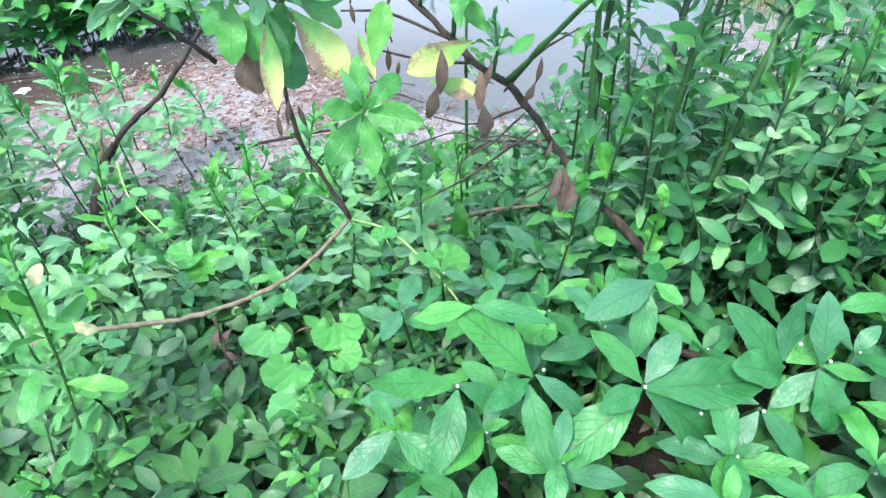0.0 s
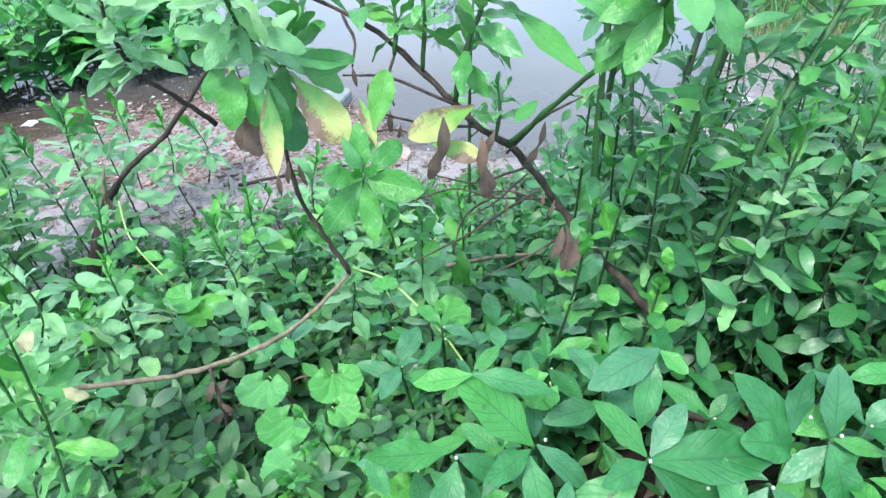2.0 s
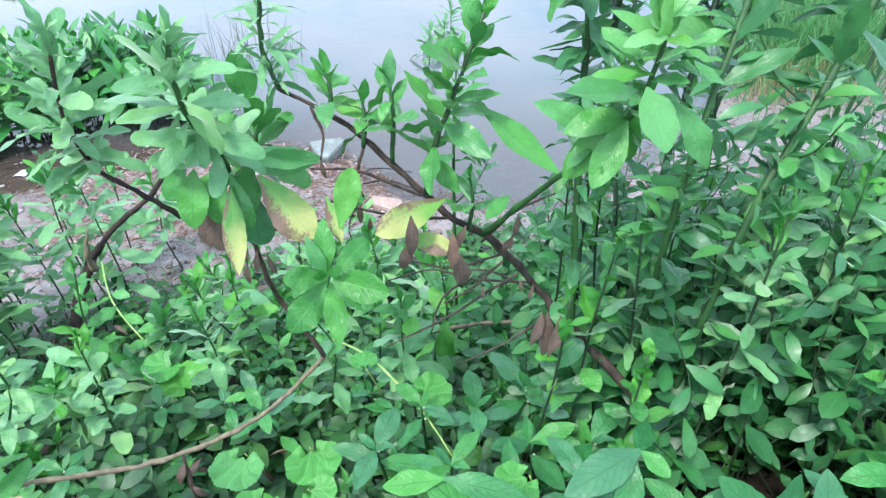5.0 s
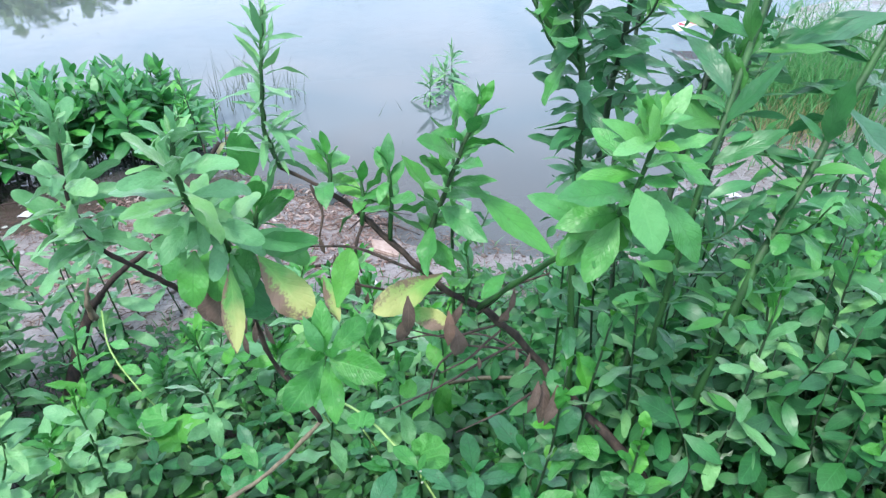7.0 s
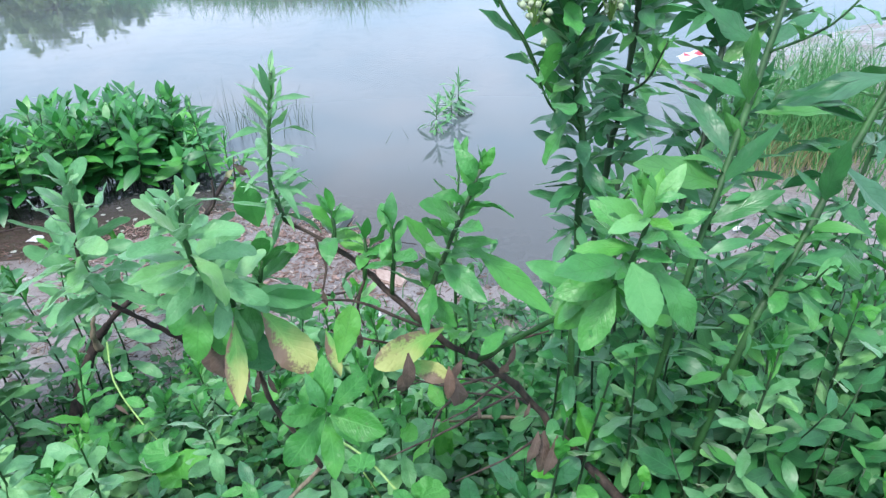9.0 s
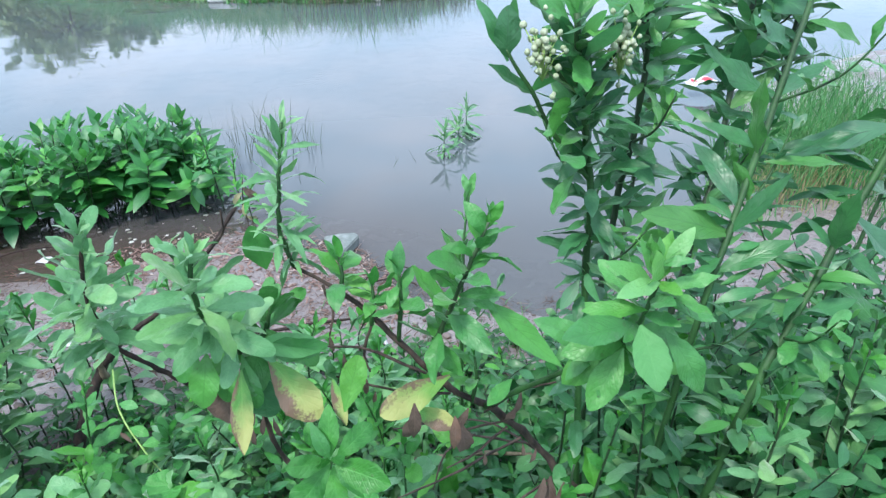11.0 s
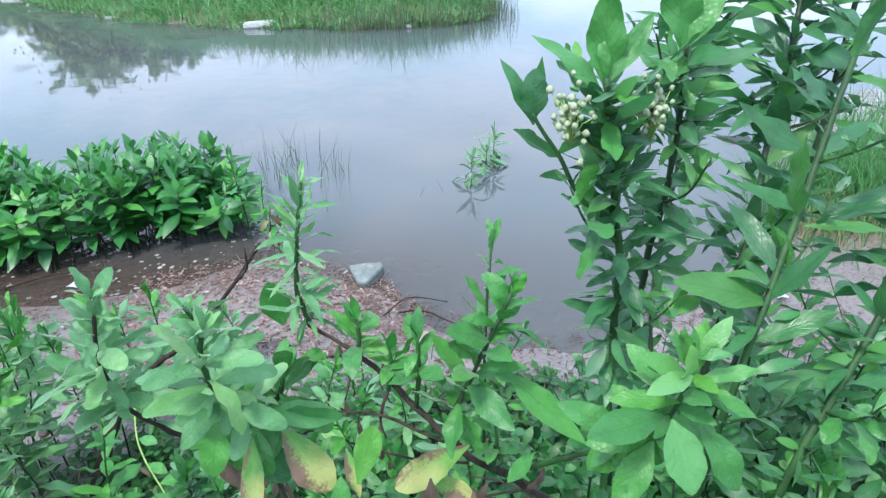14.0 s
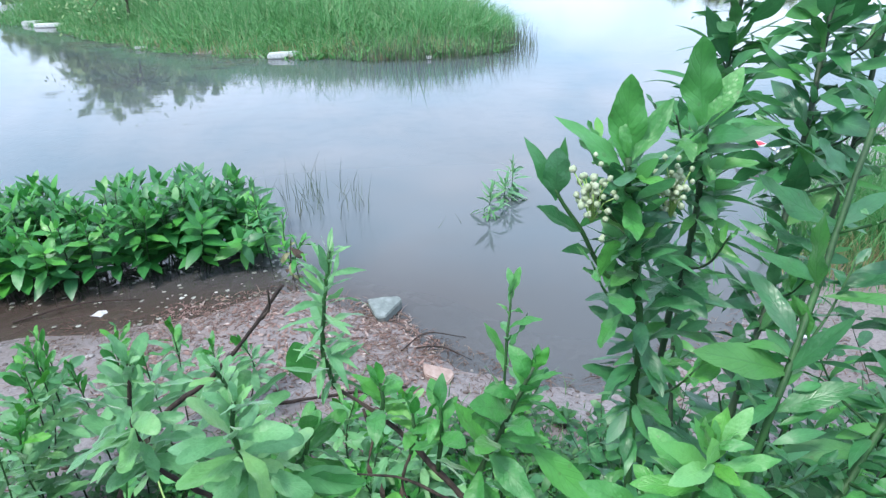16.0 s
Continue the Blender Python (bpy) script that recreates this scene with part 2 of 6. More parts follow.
MAT = {
    "shrub": leaf_material("shrub leaf", (0.028, 0.175, 0.034), (0.084, 0.325, 0.066), 0.42, 0.18, 0.18, spots=0.3, coat=0.10, down=0.2, dark_veins=True, hue_spread=0.55),
    "pale": leaf_material("downy shrub leaf", (0.070, 0.240, 0.082), (0.168, 0.405, 0.165), 0.48, 0.10, 0.22, spots=0.1, coat=0.08, down=0.5, hue_spread=0.6),
    "thicket": leaf_material("bushy growth leaves", (0.010, 0.082, 0.023), (0.044, 0.225, 0.058), 0.42, 0.2, 0.18, True, 0.3, coat=0.08, hue_spread=0.4),
    "young": leaf_material("young leaf", (0.082, 0.31, 0.075), (0.145, 0.42, 0.125), 0.46, 0.12, 0.34, down=0.15),
    "tall": leaf_material("tall plant leaf", (0.018, 0.108, 0.036), (0.060, 0.240, 0.076), 0.38, 0.22, 0.24, spots=0.3, coat=0.22, down=0.14, dark_veins=True),
    "tall_mass": leaf_material("tall plant small leaves", (0.027, 0.145, 0.047), (0.082, 0.305, 0.100), 0.38, 0.2, 0.28, True, 0.2, coat=0.2, down=0.12),
    "glossy": leaf_material("glossy weed leaf", (0.012, 0.110, 0.028), (0.044, 0.250, 0.062), 0.46, 0.45, 0.13, False, 0.5, coat=0.05, dark_veins=True),
    "weed": leaf_material("low weed leaf", (0.017, 0.135, 0.023), (0.062, 0.290, 0.044), 0.45, 0.2, 0.2, spots=0.3, coat=0.04),
    "scallop": leaf_material("round scalloped leaf", (0.042, 0.235, 0.040), (0.085, 0.335, 0.066), 0.5, 0.5, 0.22, coat=0.0),
    "yellow": leaf_material("yellowing leaf", (0.11, 0.33, 0.07), (0.17, 0.42, 0.09), 0.5, 0.3, 0.3, False, 0.0, 1.0, hue_spread=0.0),
    "dead": leaf_material("withered leaf", (0.075, 0.050, 0.038), (0.18, 0.12, 0.092), 0.8, 0.3, 0.12, hue_spread=0.0),
    "pond": leaf_material("pond weed leaf", (0.024, 0.16, 0.038), (0.088, 0.36, 0.078), 0.38, 0.25, 0.22, coat=0.08),
    "pond_mass": leaf_material("pond weed leaves", (0.013, 0.105, 0.027), (0.056, 0.29, 0.058), 0.38, 0.25, 0.18, True, coat=0.08),
    # understory shade is put into this leaf colour, well below the low weeds' green
    "carpet": leaf_material("shade-toned undergrowth leaves", (0.005, 0.044, 0.010), (0.030, 0.160, 0.025), 0.48, 0.22, 0.13, True, 0.3, coat=0.02, hue_spread=0.6),
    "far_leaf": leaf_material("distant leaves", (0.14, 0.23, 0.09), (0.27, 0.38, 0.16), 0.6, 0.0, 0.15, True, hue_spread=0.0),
    "green_stem": bark_material("green stem", (0.012, 0.052, 0.012), (0.030, 0.112, 0.025), 0.6, 45),
    "dark_stem": bark_material("dark green stem", (0.012, 0.032, 0.014), (0.034, 0.075, 0.029), 0.55, 45),
    "brown_stem": bark_material("brown twig bark", (0.018, 0.013, 0.010), (0.085, 0.058, 0.045), 0.85, 90),
    "dark_bark": bark_material("dark stump bark", (0.010, 0.007, 0.006), (0.050, 0.030, 0.024), 0.85, 90),
    "tan_stem": bark_material("tan runner bark", (0.105, 0.083, 0.055), (0.23, 0.19, 0.125), 0.8, 90),
    "vine_stem": bark_material("pale vine stem", (0.22, 0.38, 0.10), (0.34, 0.50, 0.16), 0.5),
    "cream": leaf_material("cream dying leaf", (0.30, 0.29, 0.15), (0.42, 0.41, 0.24), 0.6, 0.2, 0.25, hue_spread=0.0),
    "flower": plain_material("white flower head", (0.30, 0.34, 0.25), (0.48, 0.50, 0.42), 0.8, 200),
    "bud": plain_material("creamy bud", (0.28, 0.35, 0.20), (0.45, 0.49, 0.35), 0.7, 120),
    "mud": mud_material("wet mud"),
    "water": water_material("pond water"),
    "slab": plain_material("grey slab", (0.13, 0.155, 0.15), (0.24, 0.27, 0.26), 0.7, 30),
    "brick": plain_material("pale brick", (0.28, 0.19, 0.16), (0.42, 0.32, 0.28), 0.8, 40),
    "foam": plain_material("dirty white foam", (0.46, 0.48, 0.47), (0.66, 0.67, 0.66), 0.75, 12),
    "paper": plain_material("white wrapper", (0.45, 0.44, 0.45), (0.62, 0.60, 0.61), 0.45, 40),
    "red": plain_material("red print", (0.55, 0.035, 0.07), (0.70, 0.08, 0.10), 0.4, 40),
    "grass": scatter_material("grass blades", (0.030, 0.165, 0.040), (0.072, 0.275, 0.075), (0.17, 0.30, 0.12), 0.5, 0.22),
    "island_grass": scatter_material("island grass blades", (0.065, 0.235, 0.07), (0.15, 0.38, 0.14), (0.30, 0.41, 0.21), 0.6, 0.3),
    "herb": scatter_material("arching weed blades", (0.075, 0.27, 0.075), (0.14, 0.39, 0.125), (0.22, 0.45, 0.17), 0.5, 0.25),
    "dry_grass": scatter_material("dry grass blades", (0.26, 0.24, 0.12), (0.38, 0.34, 0.18), (0.20, 0.27, 0.10), 0.75, 0.2),
    "reed": scatter_material("dark reeds", (0.045, 0.075, 0.045), (0.09, 0.13, 0.075), (0.14, 0.15, 0.09), 0.6),
    "debris": scatter_material("plant debris", (0.055, 0.032, 0.025), (0.17, 0.10, 0.075), (0.34, 0.27, 0.20), 0.85),
    "root": scatter_material("reddish roots", (0.12, 0.072, 0.060), (0.26, 0.165, 0.140), (0.42, 0.36, 0.33), 0.8),
    "pebble": scatter_material("pebbles", (0.08, 0.062, 0.055), (0.17, 0.135, 0.125), (0.30, 0.28, 0.27), 0.75),
    "fleck": scatter_material("floating flecks", (0.16, 0.17, 0.13), (0.30, 0.31, 0.27), (0.55, 0.56, 0.52), 0.6),
}

# ---------------------------------------------------------------- building helpers
def mesh_from(name, verts, faces, material, uvs=None, smooth=True):
    me = bpy.data.meshes.new(name)
    me.from_pydata([tuple(map(float, v)) for v in verts], [], faces)
    if uvs is not None:
        layer = me.uv_layers.new(name="UVMap")
        loop_v = np.empty(len(me.loops), dtype=np.int32)
        me.loops.foreach_get("vertex_index", loop_v)
        layer.data.foreach_set("uv", np.asarray(uvs, dtype=np.float32)[loop_v].ravel())
    me.materials.append(material)
    if smooth:
        me.polygons.foreach_set("use_smooth", [True] * len(me.polygons))
    me.update()
    return me


def thing(name, at, label, category, group="", kind=""):
    ob = new(name)
    ob.empty_display_size = 0.05
    ob.location = at
    return tagged(ob, label, category, group, kind)


def under(parent, name, me, matrix=None, label=""):
    """A part of a thing, or a piece of a part: a mesh given in world metres, kept relative to its thing."""
    ob = new(name, me)
    ob.parent = parent
    home = Matrix.Identity(4) if parent.parent else Matrix.Translation(-Vector(parent.location))
    ob.matrix_basis = home @ (matrix if matrix is not None else Matrix.Identity(4))
    if label:
        ob["label"] = label
    return ob


def spline(points, steps=5):
    """A smooth line through the points."""
    p = [Vector(q) for q in points]
    if len(p) < 3:
        return [p[0].lerp(p[-1], i / steps) for i in range(steps + 1)]
    ext = [p[0] * 2 - p[1]] + p + [p[-1] * 2 - p[-2]]
    out = []
    for i in range(1, len(ext) - 2):
        a, b, c, d = ext[i - 1:i + 3]
        for k in range(steps):
            t = k / steps
            out.append(0.5 * ((2 * b) + (c - a) * t + (2 * a - 5 * b + 4 * c - d) * t * t + (3 * b - a - 3 * c + d) * t ** 3))
    return out + [p[-1]]


def tube_data(line, r0, r1, sides=7, knobs=0.0, seed=0):
    """Verts and faces of a tapered stalk along a line, with slight swellings at its nodes."""
    r = random.Random(seed)
    verts, faces = [], []
    n = len(line)
    side = Vector((1, 0.13, 0.07))
    for i, q in enumerate(line):
        d = (line[min(i + 1, n - 1)] - line[max(i - 1, 0)]).normalized()
        side = (side - d * side.dot(d)).normalized()
        other = d.cross(side)
        t = i / (n - 1)
        rad = (r0 + (r1 - r0) * t) * (1 + knobs * (r.random() - 0.35))
        if knobs and 0 < i < n - 1:
            q = q + (side * r.uniform(-1, 1) + other * r.uniform(-1, 1)) * rad * knobs
        for k in range(sides):
            a = 2 * math.pi * k / sides
            verts.append(q + (side * math.cos(a) + other * math.sin(a)) * rad)
    for i in range(n - 1):
        for k in range(sides):
            a, b = i * sides + k, i * sides + (k + 1) % sides
            faces.append((a, b, b + sides, a + sides))
    faces.append(tuple(range(sides - 1, -1, -1)))
    faces.append(tuple(range((n - 1) * sides, n * sides)))
    return verts, faces


def tube(name, points, r0, r1, material, sides=7, knobs=0.25, steps=5, seed=0):
    line = spline(points, steps)
    verts, faces = tube_data(line, r0, r1, sides, knobs, seed)
    return mesh_from(name, verts, faces, MAT[material])


LEAF_SHAPE = {  # widest half-width, where it is widest, tip sharpness
    "obovate": (0.215, 0.64, 0.5),
    "elliptic": (0.195, 0.50, 0.75),
    "lance": (0.135, 0.42, 1.0),
    "narrow": (0.095, 0.45, 0.9),
    "broad": (0.28, 0.50, 0.62),
    "oblong": (0.155, 0.60, 0.42),
}


def leaf_width(shape, t):
    w, peak, sharp = LEAF_SHAPE[shape]
    if t < peak:
        k = t / peak
        return w * (0.10 + 0.90 * math.sin(k * math.pi / 2) ** 1.25)
    k = (t - peak) / (1 - peak)
    return w * max(0.0, math.cos(k * math.pi / 2)) ** sharp


def leaf_data(shape, droop, fold, twist=0.0, rows=16, cols=4, wavy=0.0, seed=0):
    """A leaf one long along +Y, its face up +Z: curved down by droop, folded along the midrib."""
    r = random.Random(seed)
    verts, uvs, faces = [], [], []
    y = z = 0.0
    for i in range(rows + 1):
        t = 1 - (1 - i / rows) ** 1.45
        if i:
            ang = droop * (t - 0.25)
            step = t - (1 - (1 - (i - 1) / rows) ** 1.45)
            y += math.cos(ang) * step
            z -= math.sin(ang) * step
        w = leaf_width(shape, t) if 0 < i < rows else (0.018 if i == 0 else 0.004)
        if rows > 6 and 1 < i < rows:
            w *= 1 + (0.022 if i % 2 else -0.022) * (rows > 10) + r.uniform(-0.012, 0.012)
        for j in range(cols + 1):
            s = 2 * j / cols - 1
            roll_ang = twist * t
            x = s * w * math.cos(fold * (1.0 - 0.4 * abs(s)))
            up = 1.9 * abs(s) * (1 - 0.62 * abs(s)) * w * math.sin(fold) + wavy * w * math.sin(t * 14 + s * 2 + seed) * abs(s) + r.uniform(-1, 1) * 0.003
            verts.append((x * math.cos(roll_ang) - up * math.sin(roll_ang), y, z + x * math.sin(roll_ang) + up * math.cos(roll_ang)))
            uvs.append(((s + 1) / 2, t))
    for i in range(rows):
        for j in range(cols):
            a = i * (cols + 1) + j
            faces.append((a, a + 1, a + cols + 2, a + cols + 1))
    return verts, uvs, faces


def scallop_data(seed=0, cup=0.12):
    """A round, notched leaf with a scalloped rim; the stalk meets it at the notch."""
    r = random.Random(seed)
    verts, uvs, faces = [(0, 0.08, -0.02)], [(0.75, 0.45)], []
    n = 57
    for ring in (0.55, 1.0):
        for i in range(n):
            a = -math.pi / 2 + 0.32 + (2 * math.pi - 0.64) * i / (n - 1)
            rad = 0.5 * ring * (1 + (0.018 * math.cos(i * math.pi) + 0.035 * math.cos(i * math.pi / 4) if ring == 1.0 else 0.0)) * (1.0 + 0.16 * abs(math.cos(a)))
            x, y = rad * math.cos(a), 0.45 + rad * math.sin(a)
            verts.append((x, y, cup * ring * ring * 0.5 - 0.10 * y * y + 0.02 * math.sin(5 * a + seed) * ring + 0.02 * ring * math.cos(14 * math.pi * i / (n - 1)) + r.uniform(-1, 1) * 0.003))
            uvs.append((0.75, 0.14 + 0.875 * i / (n - 1)))
    for i in range(n - 1):
        faces.append((0, 1 + i, 2 + i))
        faces.append((1 + i, 1 + n + i, 2 + n + i, 2 + i))
    return verts, uvs, faces


LEAVES = {}


def leaf_mesh(shape, variant, material):
    key = (shape, variant, material)
    if key not in LEAVES:
        if shape == "scallop":
            verts, uvs, faces = scallop_data(variant, 0.10 + 0.05 * variant)
        else:
            droop = (0.3, 0.65, 1.0, -0.15, 1.5, 0.5, -0.5)[variant % 7]
            fold = (0.18, 0.10, 0.28, 0.34, 0.22, 0.45, 0.15)[variant % 7]
            verts, uvs, faces = leaf_data(shape, droop, fold, (0.2, -0.25, 0.1, -0.1, 0.6, -0.7, 0.3)[variant % 7], wavy=(0.12, 0.16, 0.2, 0.12, 0.26, 0.2, 0.3)[variant % 7], seed=variant)
        LEAVES[key] = mesh_from("leaf", verts, faces, MAT[material], uvs)
    return LEAVES[key]


def leaf_pose(at, d, up, size, width=1.0):
    """The pose of a leaf that starts at a point and runs along d, its face turned to up."""
    y = Vector(d).normalized()
    z = Vector(up) - y * Vector(up).dot(y)
    z = z.normalized() if z.length > 1e-4 else y.orthogonal().normalized()
    x = y.cross(z)
    m = Matrix((x * size * width, y * size, z * size)).transposed().to_4x4()
    m.translation = at
    return m


def add_leaf(parent, shape, material, at, d, size, up=(0, 0, 1), variant=None, width=1.0, name="leaf", label=""):
    v = rnd.randrange(7) if variant is None else variant
    return under(parent, name, leaf_mesh(shape, v, material), leaf_pose(at, d, up, size, width), label)


def leaf_between(parent, base, tip, shape, material, width=1.0, up=(0, -0.55, 0.85), variant=None, label=""):
    """A leaf that runs from base to tip."""
    d = Vector(tip) - Vector(base)
    return add_leaf(parent, shape, material, base, d, d.length * 1.03, up, rnd.choice((0, 0, 3, 1, 6)) if variant is None else variant, width, label=label)


def leaves_along(parent, line, start, end, count, shape, material, small, large, top_angle=25, low_angle=85,
                 opposite=False, tip="", turn0=None, lift=0.0, width=1.0):
    """Leaves round a stalk from the share start of its length to end, larger and flatter lower down."""
    n = len(line)
    turn = rnd.uniform(0, 360) if turn0 is None else turn0
    for k in range(count):
        f = k / max(1, count - 1)                      # 0 at the tip, 1 at the lowest leaf
        s = end + (start - end) * f
        q = s * (n - 1)
        i = min(n - 2, int(q))
        at = line[i].lerp(line[i + 1], q - i)
        axis = (line[i + 1] - line[i]).normalized()
        side = axis.orthogonal().normalized()
        grow = min(1.0, f * 2.4)
        size = (small + (large - small) * grow ** 0.8) * rnd.uniform(0.62, 1.2)
        ang = radians(top_angle + (low_angle - top_angle) * min(1.0, f * 1.5) + rnd.gauss(0, 17))
        turns = [turn] if not opposite else [turn, turn + 180]
        turn += 137.5 if not opposite else 90 + rnd.uniform(-12, 12)
        for a in turns:
            out = Matrix.Rotation(radians(a + rnd.uniform(-22, 22)), 3, axis) @ side
            d = axis * math.cos(ang) + out * math.sin(ang) + Vector((0, 0, lift + rnd.gauss(-0.03, 0.13)))
            mat = tip if tip and f < 0.3 else material
            add_leaf(parent, shape, mat, at, d, size, axis * 0.6 + Vector((rnd.gauss(0, 0.36), rnd.gauss(-0.1, 0.36), 0.6)), width=width * rnd.uniform(0.82, 1.15))


def ball_data(at, r, seed=0):
    verts, faces = [], []
    rr = random.Random(seed)
    for i in range(5):
        th = math.pi * (i + 0.5) / 5
        for k in range(6):
            ph = 2 * math.pi * k / 6
            q = r * rr.uniform(0.8, 1.15)
            verts.append((at[0] + q * math.sin(th) * math.cos(ph), at[1] + q * math.sin(th) * math.sin(ph), at[2] + q * math.cos(th)))
    for i in range(4):
        for k in range(6):
            a, b = i * 6 + k, i * 6 + (k + 1) % 6
            faces.append((a, b, b + 6, a + 6))
    faces += [tuple(range(5, -1, -1)), tuple(range(24, 30))]
    return verts, faces


def flower_head(parent, at, r, material="flower", name="flower_head", seed=0):
    verts, faces = ball_data(at, r, seed)
    return under(parent, name, mesh_from(name, verts, faces, MAT[material]))


class Mass:
    """Many pieces gathered into one mesh."""

    def __init__(self):
        self.verts, self.faces, self.uvs, self.count = [], [], [], 0

    def add(self, verts, faces, uvs=None, m=None):
        v = np.asarray([tuple(q) for q in verts], dtype=np.float64)
        if m is not None:
            a = np.array(m)
            v = v @ a[:3, :3].T + a[:3, 3]
        self.verts.append(v)
        self.uvs.append(np.asarray(uvs if uvs is not None else [(0.5, 0.5)] * len(v)))
        self.faces.extend(tuple(i + self.count for i in f) for f in faces)
        self.count += len(v)

    def mesh(self, name, material, smooth=True):
        return mesh_from(name, np.concatenate(self.verts), self.faces, MAT[material], np.concatenate(self.uvs), smooth)


def smoothstep(a, b, x):
    t = max(0.0, min(1.0, (x - a) / (b - a)))
    return t * t * (3 - 2 * t)


# ---------------------------------------------------------------- ground and water
SHORE = [(-700, -60), (-60, -9), (-9, 0.4), (-4, 1.6), (-2.6, 2.05), (-1.86, 2.19), (-1.54, 2.26), (-1.22, 2.39), (-0.81, 2.56), (-0.6, 2.52), (-0.45, 2.42),
         (-0.2, 2.30), (-0.08, 2.12), (0.11, 1.96), (0.345, 1.80), (0.54, 1.76), (0.7, 1.84), (1.08, 2.06), (1.3, 2.25),
         (1.5, 2.45), (1.8, 2.8), (2.15, 3.5), (2.6, 4.3), (3.5, 5.2), (9, 8), (60, 14), (700, 40)]


def shore(x):
    for (x0, y0), (x1, y1) in zip(SHORE, SHORE[1:]):
        if x <= x1:
            return y0 + (y1 - y0) * (x - x0) / (x1 - x0)
    return SHORE[-1][1]


def ground_height(x, y):
    inland = shore(x) - y
    wob = noise.noise((x * 2.3, y * 2.3, 0.3)) * 0.10 + noise.noise((x * 7.0, y * 7.0, 4.3)) * 0.035
    if inland > 0:
        h = 0.055 * min(inland, 1.0) ** 0.8 + 0.02 * smoothstep(0.0, 0.25, inland)
        h += 0.30 * smoothstep(1.35, -0.35, y) * smoothstep(0.1, 0.9, inland)
        h += 0.07 * smoothstep(0.1, 0.7, x) * smoothstep(1.1, 0.2, y)
        h += 0.06 * smoothstep(1.6, 2.6, x) * smoothstep(0.1, 0.7, inland)
        h += 0.9 * smoothstep(3.0, 40.0, inland)
    else:
        h = -0.55 * smoothstep(0.0, 3.2, -inland) - 0.05 * smoothstep(0.0, 0.25, -inland)
        h += 1.5 * smoothstep(62.0, 90.0, y - 0.2 * abs(x))
    calm = 1.0 if abs(x) < 8 and abs(y) < 9 else 0.3
    return h + wob * 0.16 * calm


def spread(n, a, k, middle):
    return [middle + a * math.sinh(k * (2 * i / (n - 1) - 1)) for i in range(n)]


def build_ground():
    xs, ys = spread(250, 0.55, 7.9, 0.0), spread(270, 0.55, 7.9, 1.4)
    verts = [(x, y, ground_height(x, y)) for y in ys for x in xs]
    w = len(xs)
    faces = [(j * w + i, j * w + i + 1, (j + 1) * w + i + 1, (j + 1) * w + i) for j in range(len(ys) - 1) for i in range(w - 1)]
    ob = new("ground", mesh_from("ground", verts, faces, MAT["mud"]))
    tagged(ob, "wet grey-brown muddy bank sloping into a pond", "ground", kind="structure")
    xs, ys = spread(60, 2.0, 6.4, 0.0), spread(60, 2.0, 6.4, 6.0)
    verts = [(x, y, 0.0) for y in ys for x in xs]
    w = len(xs)
    faces = [(j * w + i, j * w + i + 1, (j + 1) * w + i + 1, (j + 1) * w + i) for j in range(len(ys) - 1) for i in range(w - 1)]
    ob = new("water", mesh_from("water", verts, faces, MAT["water"]))
    tagged(ob, "still murky pond water mirroring a cloudy sky", "water", kind="structure")


build_ground()

# ---------------------------------------------------------------- grassy island and far bank
def blade(mass, at, height, lean, bend, width, r):
    """One grass blade of three faces."""
    a = r.uniform(0, 2 * math.pi)
    side = Vector((math.cos(a), math.sin(a), 0)) * width
    d = Vector((math.cos(lean), math.sin(lean), 0))
    p = [Vector(at) + d * (bend * height * t * t) + Vector((0, 0, height * t * (1 - 0.25 * bend * t))) for t in (0, 0.5, 1)]
    mass.add([p[0] - side, p[0] + side, p[1] - side * 0.75, p[1] + side * 0.75, p[2]], [(0, 1, 3, 2), (2, 3, 4)])


ISLAND_EDGE = [(-22, 27), (-13, 19.9), (-10.9, 18.8), (-8.3, 15.2), (-5.7, 12.6), (-3.6, 11.1), (-2.4, 10.85), (-1.1, 10.45), (0.25, 10.45), (1.0, 10.95), (1.5, 11.9), (1.6, 13.0)]


def island_front(x):
    for (x0, y0), (x1, y1) in zip(ISLAND_EDGE, ISLAND_EDGE[1:]):
        if x <= x1:
            return y0 + (y1 - y0) * (x - x0) / (x1 - x0) + 0.22 * noise.noise((x * 1.9, 0.5, 3.0))
    return 13.0


def island_height(x, y):
    """Height of the island's ground: a low mound with a soft rim."""
    k = min(y - island_front(x), 1.55 - x + 0.25 * math.sin(y), 26 + 0.5 * abs(x) - y, (x + 21) * 0.6)
    return -0.3 + 0.36 * smoothstep(-0.8, 0.5, k) + 0.3 * smoothstep(0.5, 5.0, k) + 0.05 * noise.noise((x, y, 7))


